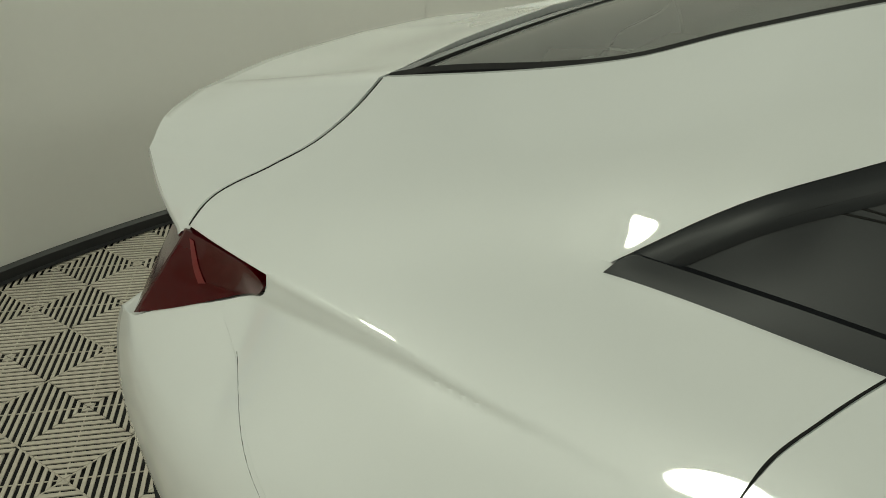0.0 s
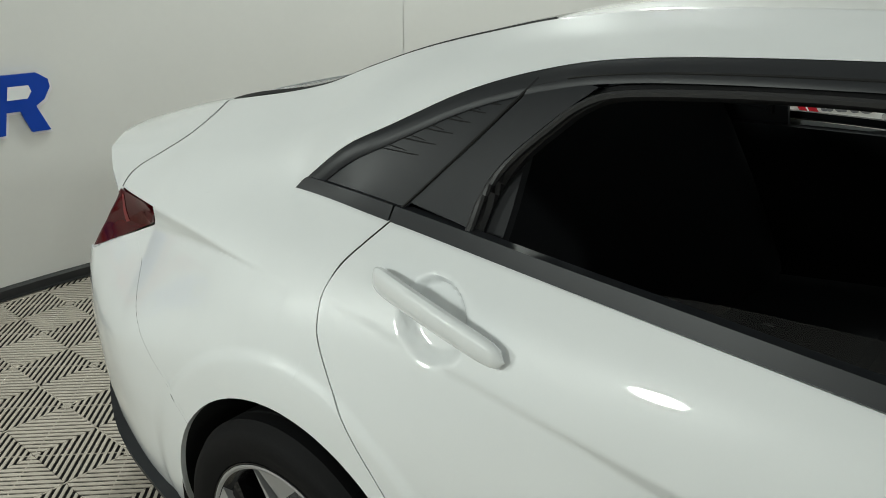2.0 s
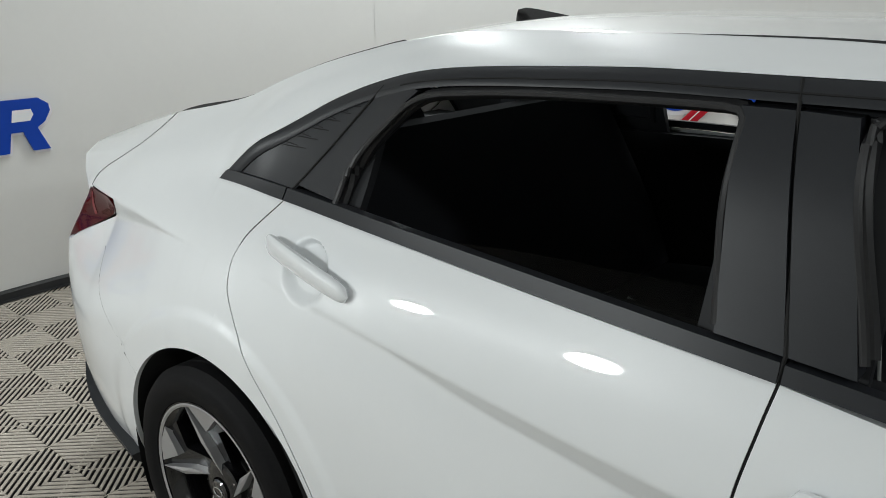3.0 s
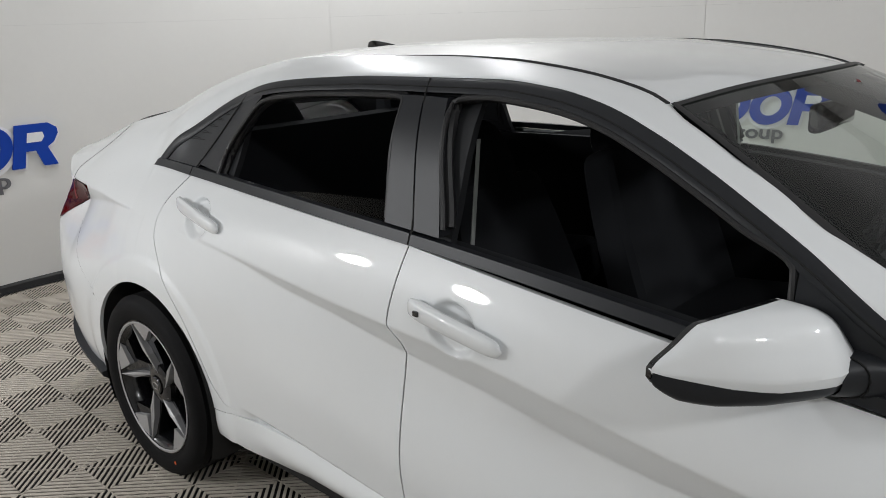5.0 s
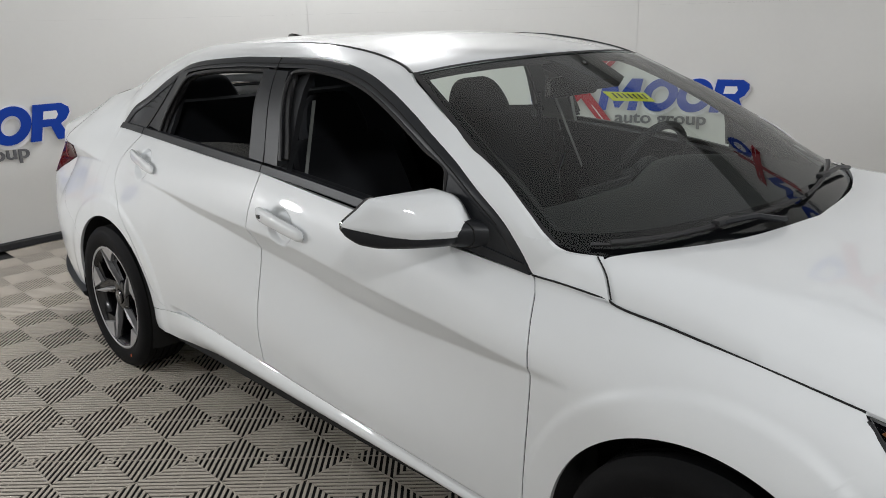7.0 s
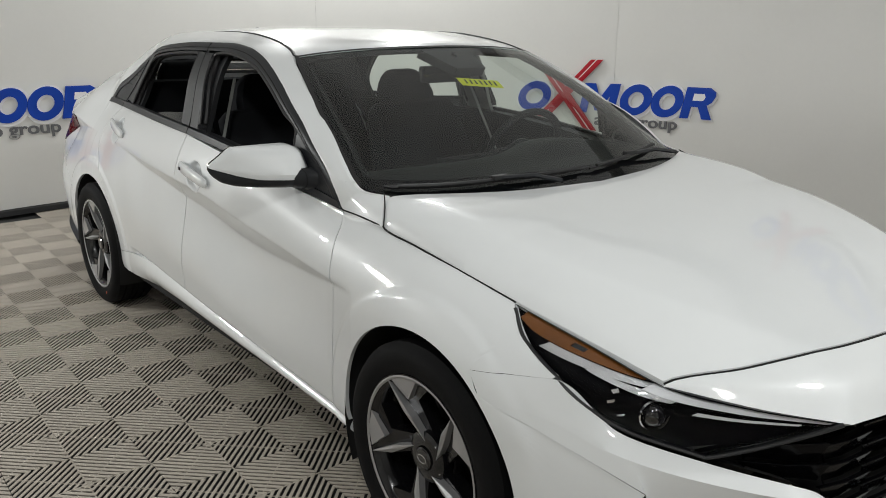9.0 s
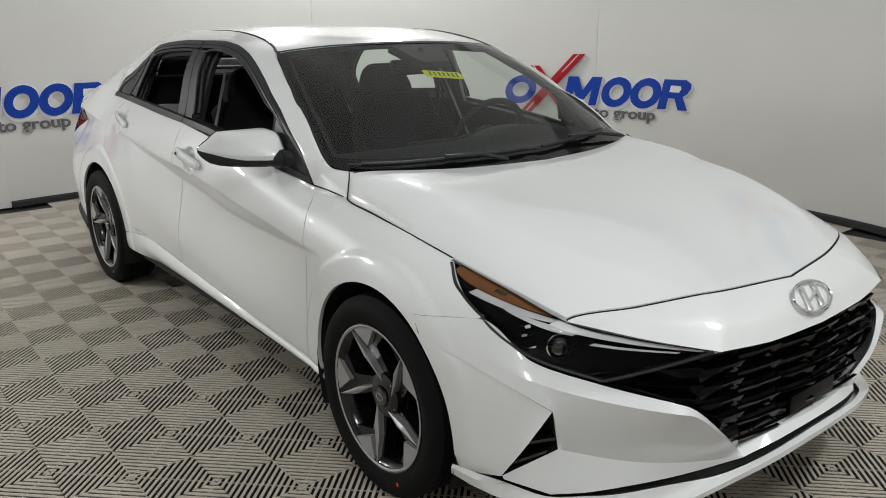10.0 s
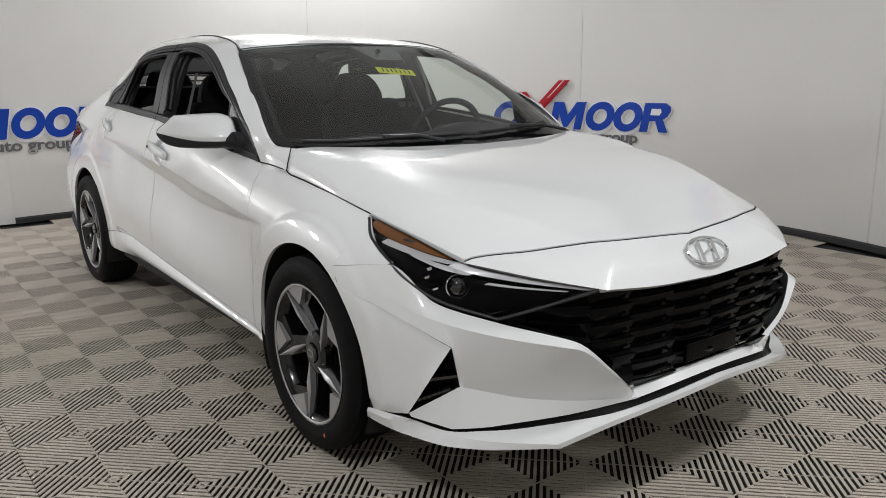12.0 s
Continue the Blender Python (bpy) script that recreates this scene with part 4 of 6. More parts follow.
def mirror(s):
    """A door mirror: sharp rear rim, a shell that curves over to a fold, and a black cover under it."""
    # out from the door: rear edge, front, top, lower edge of the white shell, underside
    secs = [(0.752, 0.598, 0.706, 1.042, 0.957, 0.922), (0.779, 0.590, 0.706, 1.051, 0.955, 0.920), (0.808, 0.580, 0.700, 1.050, 0.953, 0.919), (0.878, 0.549, 0.645, 1.046, 0.953, 0.920),
            (0.922, 0.527, 0.594, 1.042, 0.960, 0.923), (0.950, 0.507, 0.548, 1.013, 0.968, 0.932), (0.972, 0.490, 0.506, 0.990, 0.975, 0.955), (0.976, 0.487, 0.493, 0.983, 0.977, 0.966)]
    st = [q[0] for q in secs]
    ys = np.concatenate([np.linspace(0.752, 0.922, 16), np.linspace(0.930, 0.976, 10)])
    rear, front, top, fold, low = [np.interp(ys, st, [q[k] for q in secs]) * 0.5 + pchip(st, [q[k] for q in secs], ys) * 0.5 for k in range(1, 6)]
    over = np.concatenate([spline([(0.0, 1.0), (0.3, 0.97), (0.5, 0.90), (0.65, 0.785), (0.82, 0.52), (0.95, 0.28), (1.0, 0.145)], 22), [(0.993, 0.11), (0.975, 0.0)]])
    under = spline([(0.965, 0.0), (0.92, -0.45), (0.72, -0.86), (0.35, -1.0), (0.06, -0.92), (0.0, -0.7)], 16)

    def sections(pts, up):
        return np.stack([np.stack([rear[i] + (front[i] - rear[i]) * pts[:, 0], np.full(len(pts), -s * ys[i]), fold[i] + up[i] * pts[:, 1]], -1) for i in range(len(ys))])

    g, h = sections(over, top - fold), sections(under, fold - low)
    shell = bmesh.new()
    grid_mesh(shell, g, 0.004, (-0.4, 0, -0.6))
    shell.faces.new([shell.verts.new(p) for p in g[0]])
    house = part("mirror_housing", shell, PAINT, car, "white door mirror housing", angle=0.45)
    cover = bmesh.new()
    grid_mesh(cover, h)
    cover.faces.new([cover.verts.new(p) for p in np.concatenate([h[0], g[0][:1]])])
    part("mirror_lower_cover", cover, TRIM, house, "black lower mirror cover", angle=0.5)
    # rim and glass that face the rear
    ring = np.concatenate([g[:, 0], h[::-1, -1]])
    centre = ring.mean(0)
    bm = bmesh.new()
    rim = np.stack([ring + [0.004, 0, 0], ring + [-0.005, 0, 0], centre + (ring - centre) * 0.93 + [-0.004, 0, 0], centre + (ring - centre) * 0.91 + [0.012, 0, 0]], 1)
    grid_mesh(bm, np.concatenate([rim, rim[:1]]))
    part("mirror_bezel", bm, GLOSS_BLACK, house, "black rim of the mirror")
    bm = bmesh.new()
    slab(bm, [Vector(p) for p in centre + (ring - centre) * 0.92 + [0.008, 0, 0]], (0.005, 0, 0))
    part("mirror_glass", bm, CHROME, house, "mirror glass")
    # arm from the door to the housing, with a dark joint round it
    bm = bmesh.new()
    rows = []
    for x, y, z, a, b in ((0.648, 0.800, 0.952, 0.052, 0.028), (0.672, 0.772, 0.952, 0.058, 0.034), (0.698, 0.748, 0.950, 0.060, 0.036), (0.722, 0.725, 0.945, 0.058, 0.034), (0.74, 0.70, 0.938, 0.05, 0.03)):
        rows.append([(x + a * math.copysign(abs(math.cos(t)) ** 0.8, math.cos(t)), -s * y, z + b * math.copysign(abs(math.sin(t)) ** 0.8, math.sin(t))) for t in [2 * math.pi * k / 20 for k in range(21)]])
    grid_mesh(bm, np.array(rows))
    part("mirror_arm", bm, TRIM, house, "black mirror arm")
    part("mirror_joint", tube(bmesh.new(), [Vector(p) * 1.0 + Vector((0, -0.002 * s, 0)) for p in rows[1][:-1]], 0.0016, 6, True), DARK_CAVITY, house, "dark joint round the mirror arm")


mirror(1), mirror(-1)

# ---- lamps ----
TAIL = [np.array([(-2.19, 0.757), (-2.05, 0.816), (-1.986, 0.845), (-1.922, 0.875), (-1.898, 0.900)]), np.array([(-2.078, 0.920), (-2.0, 0.922), (-1.93, 0.9215), (-1.908, 0.916), (-1.899, 0.905)])]
for s in (1, -1):
    g = side_sheet(TAIL[0], TAIL[1], 24, 12, 0.004, 0.002)
    g[..., 1] *= s
    back = np.array([(-2.30, -0.60 * s, 0.77), (-2.27, -0.60 * s, 0.81), (-2.235, -0.60 * s, 0.86), (-2.20, -0.60 * s, 0.918)])
    wrap = np.stack([spline(back, 12), g[0]], 0)
    lamp = part("tail_lamp", grid_mesh(grid_mesh(bmesh.new(), g, 0.03, (0, s, 0)), wrap), RED_LENS, car, "dark red triangular tail lamp")
    bar = side_sheet(((-2.052, 0.845), (-2.036, 0.850)), ((-2.062, 0.910), (-2.052, 0.910)), 6, 8, 0.0052, 0.0)
    bar[..., 1] *= s
    part("light_bar", grid_mesh(bmesh.new(), bar), RED_INNER, lamp, "bright red light bar")

HL_TOP = [(1.598, -0.741, 0.790), (1.80, -0.716, 0.747), (1.962, -0.687, 0.706), (2.10, -0.588, 0.676), (2.225, -0.447, 0.647)]
HL_LOW = [(1.602, -0.745, 0.782), (1.668, -0.776, 0.732), (1.773, -0.780, 0.678), (1.90, -0.722, 0.596), (2.045, -0.632, 0.560)]


def lamp_sheet(nu, nv, sink=0.0):
    g = loft([HL_LOW, HL_TOP], nu, nv)
    t = np.linspace(0, 1, nv)[None, :, None]
    u = np.linspace(0, 1, nu)[:, None, None]
    swell = np.array([0.022, -0.020, 0.004]) * 4 * t * (1 - t) * (0.4 + 0.6 * np.sin(np.pi * u))
    return g + swell - np.array([0.8, -0.6, 0.1]) * sink


def lamp_patch(u0, u1, lo0, lo1, hi0, hi1, sink, n=24, m=6):
    """A band of the lamp between fractions of its length and, at each end, of its height."""
    full = lamp_sheet(101, 41, sink)
    out = np.zeros((n, m, 3))
    for i in range(n):
        a = i / (n - 1)
        u = (u0 + (u1 - u0) * a) * 100
        for j in range(m):
            v = ((lo0 + (lo1 - lo0) * a) * (1 - j / (m - 1)) + (hi0 + (hi1 - hi0) * a) * (j / (m - 1))) * 40
            p, q = min(99, int(u)), min(39, int(v))
            e, f = u - p, v - q
            out[i, j] = (full[p, q] * (1 - f) + full[p, q + 1] * f) * (1 - e) + (full[p + 1, q] * (1 - f) + full[p + 1, q + 1] * f) * e
    return out


for s in (1, -1):
    flip = np.array([1, s, 1])
    body = part("head_lamp", grid_mesh(bmesh.new(), lamp_sheet(40, 16, 0.028) * flip, 0.027, (0.8, -0.6 * s, 0.1)), LAMP_BLACK, car, "dark head lamp with clear cover")
    inner = (-0.6, 0.5 * s, 0)
    part("indicator", grid_mesh(bmesh.new(), lamp_patch(0.055, 0.475, 0.30, 0.955, 0.95, 0.99, 0.012) * flip, 0.004, inner), AMBER, body, "amber turn indicator")
    for u, v in ((0.25, 0.75),):
        part("indicator_cell", grid_mesh(bmesh.new(), lamp_patch(u, u + 0.045, v, v + 0.045, v + 0.13, v + 0.15, 0.0115, 4, 4) * flip, 0.003, inner), GLOSS_BLACK, body, "small dark bulb window")
    part("reflector_strip", grid_mesh(bmesh.new(), lamp_patch(0.205, 0.50, 0.22, 0.86, 0.505, 0.965, 0.010) * flip, 0.004, inner), SILVER_TEXT, body, "silver textured reflector strip")
    part("lower_reflector", grid_mesh(bmesh.new(), lamp_patch(0.36, 0.60, 0.52, 0.76, 0.60, 0.93, 0.011) * flip, 0.004, inner), SILVER_TEXT, body, "silver textured reflector strip")
    part("daytime_strip", grid_mesh(bmesh.new(), lamp_patch(0.50, 0.985, 0.80, 0.945, 0.975, 0.985, 0.008) * flip, 0.004, inner), LIGHT_STRIP, body, "silver light strip")
    part("inner_bar", grid_mesh(bmesh.new(), lamp_patch(0.69, 0.945, 0.66, 0.83, 0.72, 0.86, 0.013) * flip, 0.004, inner), LIGHT_STRIP, body, "bright narrow light bar")
    part("lower_edge_trim", grid_mesh(bmesh.new(), lamp_patch(0.985, 0.995, 0.06, 0.06, 0.9, 0.9, 0.012) * flip, 0.004, inner), CHROME, body)
    for u, v, d in ((0.47, 0.50, 0.018), (0.515, 0.30, 0.014), (0.60, 0.16, 0.012)):
        part("lamp_facet", grid_mesh(bmesh.new(), lamp_patch(u, u + d, v, v - 0.03, v + 0.10, v + 0.05, 0.015, 4, 4) * flip, 0.003, inner), CHROME, body, "small chrome facet")
    c = Vector(lamp_sheet(101, 41, 0.02)[64, 18] * flip)
    bm = bmesh.new()
    ax = Vector((0.86, -0.5 * s, 0.05)).normalized()
    m = ax.to_track_quat("Y", "Z").to_matrix().to_4x4()
    lathe(bm, [(0.026, -0.02), (0.0335, 0.002), (0.0315, 0.006), (0.029, 0.002)], 32)
    bmesh.ops.transform(bm, matrix=Matrix.Translation(c) @ m, verts=bm.verts)
    part("projector_ring", bm, CHROME, body, "chrome projector ring")
    bm = bmesh.new()
    bmesh.ops.create_uvsphere(bm, u_segments=20, v_segments=12, radius=0.026)
    bmesh.ops.transform(bm, matrix=Matrix.Translation(c - ax * 0.006), verts=bm.verts)
    part("projector_lens", bm, GLOSS_BLACK, body, "glass projector lens")
    cover = part("lamp_cover", grid_mesh(bmesh.new(), lamp_sheet(40, 16, 0.0) * flip), LENS_CLEAR, body, "clear polycarbonate cover", outward=(0.8, -0.6 * s, 0.2))
    cover.visible_shadow = False
    bm = bmesh.new()
    edge = lamp_sheet(60, 16, 0.0) * flip
    tube(bm, [Vector(p) for p in edge[:, 0]], 0.005, 6)
    tube(bm, [Vector(p) for p in edge[-1]], 0.005, 6)
    part("lamp_seal", bm, RUBBER_SEAL, body)

# ---- front bumper ----
def skin(*points):
    """Places on the body side from (x, z)."""
    return [(x, -float(half_width(x, z)), z) for x, z in points]


B_TOP = skin((1.569, 0.6495), (1.615, 0.657), (1.66, 0.664), (1.715, 0.672), (1.774, 0.679)) + [(1.902, -0.727, 0.588), (2.048, -0.637, 0.553), (2.205, -0.508, 0.516), (2.240, -0.40, 0.424), (2.225, -0.297, 0.340)]
B_CREASE = skin((1.606, 0.599), (1.66, 0.602), (1.71, 0.602), (1.77, 0.598)) + [(1.912, -0.760, 0.556), (2.062, -0.665, 0.526), (2.224, -0.521, 0.503), (2.251, -0.402, 0.414), (2.240, -0.300, 0.331)]
fog_out = [(1.984, -0.740, 0.488), (1.945, -0.778, 0.40), (1.876, -0.806, 0.284)]
fog_in = [(1.984, -0.738, 0.488), (1.978, -0.720, 0.43), (1.973, -0.702, 0.367)]


bumper_sheets = []
facet_low = np.concatenate([spline(skin((1.607, 0.598), (1.68, 0.586), (1.74, 0.573), (1.80, 0.557)) + [(1.984, -0.738, 0.488)], 26), spline(fog_in, 12)[1:], spline([(1.973, -0.702, 0.367), (2.10, -0.565, 0.339), (2.19, -0.43, 0.329), (2.252, -0.306, 0.327)], 34)[1:]])
n = len(facet_low)
rows = np.stack([spline(B_TOP, n), spline(B_CREASE, n)], 1)
t = np.linspace(0, 1, 6)[None, :, None]
strip = rows[:, :1] * (1 - t) + rows[:, 1:] * t
k = np.clip((1.774 - strip[..., 0]) / 0.05, 0, 1)
strip[..., 1] = strip[..., 1] * (1 - k) - half_width(strip[..., 0], strip[..., 2]) * k
bumper_sheets.append(strip)
# dark facet: from the crease in to the fog recess and chin
facet_top = strip[:, -1]
t = np.linspace(0, 1, 10)[None, :, None]
bumper_sheets.append(facet_top[:, None] * (1 - t) + facet_low[:, None] * t)
# flank between wheel arch and fog recess
arch_side = [(x, z) for x, z in arc(WHEEL_F, 63.5, -14, 20)]
a = np.array([(x, -float(half_width(x, z)) + 0.002, z) for x, z in spline(arch_side, 44)])
b = np.concatenate([spline(skin((1.5705, 0.6485), (1.607, 0.598), (1.68, 0.586), (1.74, 0.573), (1.80, 0.557)) + [(1.984, -0.740, 0.488)], 24), spline(fog_out, 15)[1:], spline([(1.876, -0.806, 0.284), (1.80, -0.826, 0.268), (1.718, -0.834, 0.256)], 7)[1:]])
n = len(b)
a = a[np.linspace(0, 43, n).round().astype(int)]
t = np.linspace(0, 1, 14)[None, :, None]
g = a[:, None] * (1 - t) + b[:, None] * t
k = t[..., 0] ** 4
g[..., 1] = -half_width(g[..., 0], g[..., 2]) * (1 - k) + g[..., 1] * k
bumper_sheets.append(g)
# shelf under the facet
shelf_top = np.concatenate([spline([(1.878, -0.804, 0.286), (1.973, -0.702, 0.367)], 14), spline([(1.973, -0.702, 0.367), (2.10, -0.565, 0.339), (2.19, -0.43, 0.329), (2.252, -0.306, 0.327)], 30)[1:]])
SLOT = [(1.988, -0.740, 0.260), (2.048, -0.672, 0.268), (2.086, -0.625, 0.278), (2.16, -0.49, 0.292), (2.253, -0.306, 0.324)]
shelf_low = np.concatenate([spline([(1.881, -0.80, 0.275), (1.988, -0.740, 0.260)], 14), spline(SLOT, 30)[1:]])
t = np.linspace(0, 1, 6)[None, :, None]
bumper_sheets.append(shelf_top[:, None] * (1 - t) + shelf_low[:, None] * t)
bm = bmesh.new()
for s in (1, -1):
    for g in bumper_sheets:
        grid_mesh(bm, g if s == 1 else mirrored(g))
# chin between grille and slot
chin_top = [(2.225, -0.297, 0.340), (2.266, -0.14, 0.366), (2.278, 0, 0.372), (2.266, 0.14, 0.366), (2.225, 0.297, 0.340)]
chin_low = [(2.253, -0.306, 0.325), (2.284, -0.16, 0.348), (2.295, 0, 0.358), (2.284, 0.16, 0.348), (2.253, 0.306, 0.325)]
grid_mesh(bm, loft([chin_top, chin_low], 40, 5), 0.02, (-1, 0, 0))
bumper = part("front_bumper", bm, PAINT, car, "white faceted front bumper", angle=0.35)

# splitter lip
lip_back = [(1.881, -0.802, 0.269), (1.988, -0.742, 0.254), (2.048, -0.676, 0.259), (2.09, -0.628, 0.264), (2.165, -0.495, 0.276), (2.247, -0.362, 0.301), (2.289, -0.176, 0.327), (2.299, 0, 0.340)]
lip_crease = [(1.86, -0.806, 0.262), (1.933, -0.778, 0.250), (2.064, -0.705, 0.246), (2.200, -0.556, 0.242), (2.237, -0.462, 0.272), (2.302, -0.20, 0.322), (2.317, 0, 0.336)]
lip_low = [(1.86, -0.815, 0.222), (1.983, -0.774, 0.222), (2.07, -0.71, 0.224), (2.203, -0.549, 0.230), (2.253, -0.413, 0.270), (2.304, -0.196, 0.308), (2.317, 0, 0.322)]
back = spline(lip_back, 60)
knee = joined((lip_crease[:4], 36), (lip_crease[3:], 25))
low = joined((lip_low[:4], 36), (lip_low[3:], 25))
g = np.stack([back, knee, low, low + [-0.02, 0.01, -0.004], low + [-0.12, 0.04, 0.0]], 1)
# the lip runs on under the flank to the wheel arch
side_top = spline([(1.716, -0.835, 0.256), (1.80, -0.825, 0.266), (1.881, -0.803, 0.270)], 16)
side_mid = spline([(1.712, -0.838, 0.245), (1.80, -0.832, 0.250), (1.86, -0.809, 0.252)], 16)
side_low = spline([(1.706, -0.832, 0.222), (1.773, -0.829, 0.222), (1.86, -0.815, 0.222)], 16)
h = np.stack([side_top, side_mid, side_low, side_low + [-0.01, 0.02, -0.004], side_low + [-0.04, 0.12, 0.0]], 1)
both = np.concatenate([h, g[1:], mirrored(np.concatenate([h, g[1:]]))[1:]])
lip = part("splitter", grid_mesh(bmesh.new(), both), PAINT, car, "white front splitter lip", angle=0.4)
# black slot and lower intake behind it
bm = bmesh.new()
top = spline([(1.881, -0.80, 0.279)] + [(x, y, z + 0.008) for x, y, z in SLOT] + [(2.284, -0.16, 0.356), (2.295, 0, 0.366)], 50)
low = spline([(x, y, z - 0.008) for x, y, z in lip_back], 50)
g = np.stack([top, low], 1) - np.array([0.014, -0.006, 0])
grid_mesh(bm, np.concatenate([g, mirrored(g)[1:]]), 0.05, (-1, 0, 0))
part("lower_slot", bm, DARK_CAVITY, bumper, "black lower intake slot")
# fog recesses with two blades
for s in (1, -1):
    flip = np.array([1, s, 1])
    bm = bmesh.new()
    outer, inner = spline(fog_out, 14), spline([(1.984, -0.738, 0.488), (1.973, -0.702, 0.367), (1.878, -0.803, 0.286)], 14)
    deep = np.array([-0.10, 0.07, 0.0])
    rim_line = np.concatenate([outer, inner[::-1][1:-1]])
    centre = rim_line.mean(0)
    g = np.stack([rim_line, centre + (rim_line - centre) * 0.75 + deep * 0.6, np.repeat((centre + deep)[None], len(rim_line), 0)], 1) * flip
    g = np.concatenate([g, g[:1]])
    grid_mesh(bm, g)
    part("fog_recess", bm, DARK_CAVITY, bumper, "black triangular corner recess")
    bm = bmesh.new()
    for a, b in (((1.928, -0.782, 0.385), (1.972, -0.708, 0.392)), ((1.90, -0.79, 0.32), (1.955, -0.72, 0.352))):
        p, q = Vector(a) * 1, Vector(b)
        slab(bm, [Vector((v.x - d, v.y * s + d * 0.6 * s, v.z + e)) for v, d, e in ((p, 0.004, 0), (q, 0.004, 0), (q, 0.035, 0.004), (p, 0.035, 0.004))], (0, 0, 0.008))
    part("blade", bm, GLOSS_BLACK, bumper)

# ---- grille ----
G_TOP = [(2.052, -0.628, 0.566), (2.135, -0.545, 0.604), (2.228, -0.435, 0.640), (2.255, -0.22, 0.628), (2.262, 0.0, 0.622)]
G_LOW = [(2.050, -0.632, 0.556), (2.203, -0.502, 0.512), (2.238, -0.39, 0.415), (2.228, -0.297, 0.343), (2.278, 0.0, 0.376)]


def grille_half(nu, nv, sink):
    g = loft([G_LOW, G_TOP], nu, nv)
    return g - np.array([1, 0, 0]) * sink


g = grille_half(40, 20, 0.055)
g[..., 0] -= 0.02
grille = part("grille", grid_mesh(bmesh.new(), np.concatenate([g, mirrored(g)[1:]]), 0.04, (1, 0, 0)), DARK_CAVITY, car, "gloss black grille with scale-like cells")


def grille_point(y, z):
    """A place on the grille's outer face."""
    edge = pchip([0, 0.27, 0.43, 0.63], [2.262, 2.238, 2.222, 2.045], abs(y))
    lean = 0.03 * (0.62 - z) / 0.3
    return np.array([float(edge) + lean - 0.012, y, z])


def in_grille(y, z, m=0.0):
    y = abs(y)
    top = pchip([0, 0.22, 0.435, 0.545, 0.628], [0.622, 0.628, 0.640, 0.604, 0.566], y) - m
    low = pchip([0, 0.297, 0.39, 0.502, 0.632], [0.374, 0.341, 0.415, 0.512, 0.556], y) + m
    return y < 0.62 and low < z < top


row_h = 0.0455
COLUMNS = (0.0, 0.158, 0.312, 0.455, 0.575, 0.66)


def scale_cell(bm, y0, y1, z0, z1, s):
    """A cell: a dark face drawn in at its foot, a thin lip along its top that stands out most at one end, and a steep side facet."""
    def at(a, b, d):
        y = y0 + (y1 - y0) * a
        floor_z = float(pchip([0, 0.297, 0.39, 0.502, 0.632], [0.374, 0.341, 0.415, 0.512, 0.556], y)) + 0.003
        roof_z = float(pchip([0, 0.22, 0.435, 0.545, 0.628], [0.622, 0.628, 0.640, 0.604, 0.566], y)) - 0.003
        z = min(max(z0 + (z1 - z0) * b, floor_z), roof_z)
        return Vector(grille_point(y * s, z)) + Vector((d - 0.004, 0, 0))
    tops = [at(0.0, 0.88, -0.008), at(0.5, 0.90, 0.002), at(1.0, 1.0, 0.010)]
    foot = [at(0.16, 0.02, -0.024), at(0.55, -0.02, -0.018), at(0.97, 0.08, -0.012)]
    lip = [p + Vector((-0.001, 0, 0.0016)) for p in tops]
    back = [p + Vector((-0.010, 0, -0.001)) for p in lip]
    rows = [[bm.verts.new(p) for p in line] for line in (foot, tops, lip, back)]
    for a, b in zip(rows[:-1], rows[1:]):
        for i in range(2):
            bm.faces.new([a[i], a[i + 1], b[i + 1], b[i]])
    side = [bm.verts.new(at(0.0, 0.88, -0.008)), bm.verts.new(at(0.16, 0.02, -0.024)), bm.verts.new(at(0.0, -0.06, 0.004))]
    bm.faces.new(side)


for s in (1, -1):
    for c in range(5):
        for r in range(7):
            y0, y1 = (COLUMNS[c + 1], COLUMNS[c]) if s < 0 else (COLUMNS[c], COLUMNS[c + 1])
            z0 = 0.318 + r * row_h + 0.010 * (c % 2)
            mid = 0.5 * (y0 + y1)
            if not in_grille(mid, z0 + 0.5 * row_h, 0.004):
                continue
            bm = bmesh.new()
            scale_cell(bm, y0, y1, z0, z0 + row_h, s)
            part("scale", bm, SCALE_BLACK, grille, smooth=False)
bm = bmesh.new()
box(bm, (2.258, -0.12, 0.387), (2.2695, 0.12, 0.440), 0.003)
part("plate_holder", bm, SCALE_BLACK, grille, "plain black number plate holder")
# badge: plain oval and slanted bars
bm = bmesh.new()
B0 = Vector((2.228, 0.0, 0.686))
lean = Matrix.Rotation(radians(-44), 3, "Y")
oval_ring = [B0 + lean @ Vector((0.006, 0.090 * math.cos(a), 0.044 * math.sin(a))) for a in [2 * math.pi * k / 48 for k in range(48)]]
tube(bm, oval_ring, 0.0048, 8, True)
for y in (-0.031, 0.031):
    slab(bm, [B0 + lean @ Vector((0.003, y + a, b)) for a, b in ((-0.017, -0.032), (-0.003, -0.034), (0.017, 0.032), (0.003, 0.034))], lean @ Vector((0.006, 0, 0)))
slab(bm, [B0 + lean @ Vector((0.003, a, b)) for a, b in ((-0.031, -0.009), (-0.022, -0.012), (0.031, 0.006), (0.024, 0.011))], lean @ Vector((0.006, 0, 0)))
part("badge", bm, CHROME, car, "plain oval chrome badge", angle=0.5)

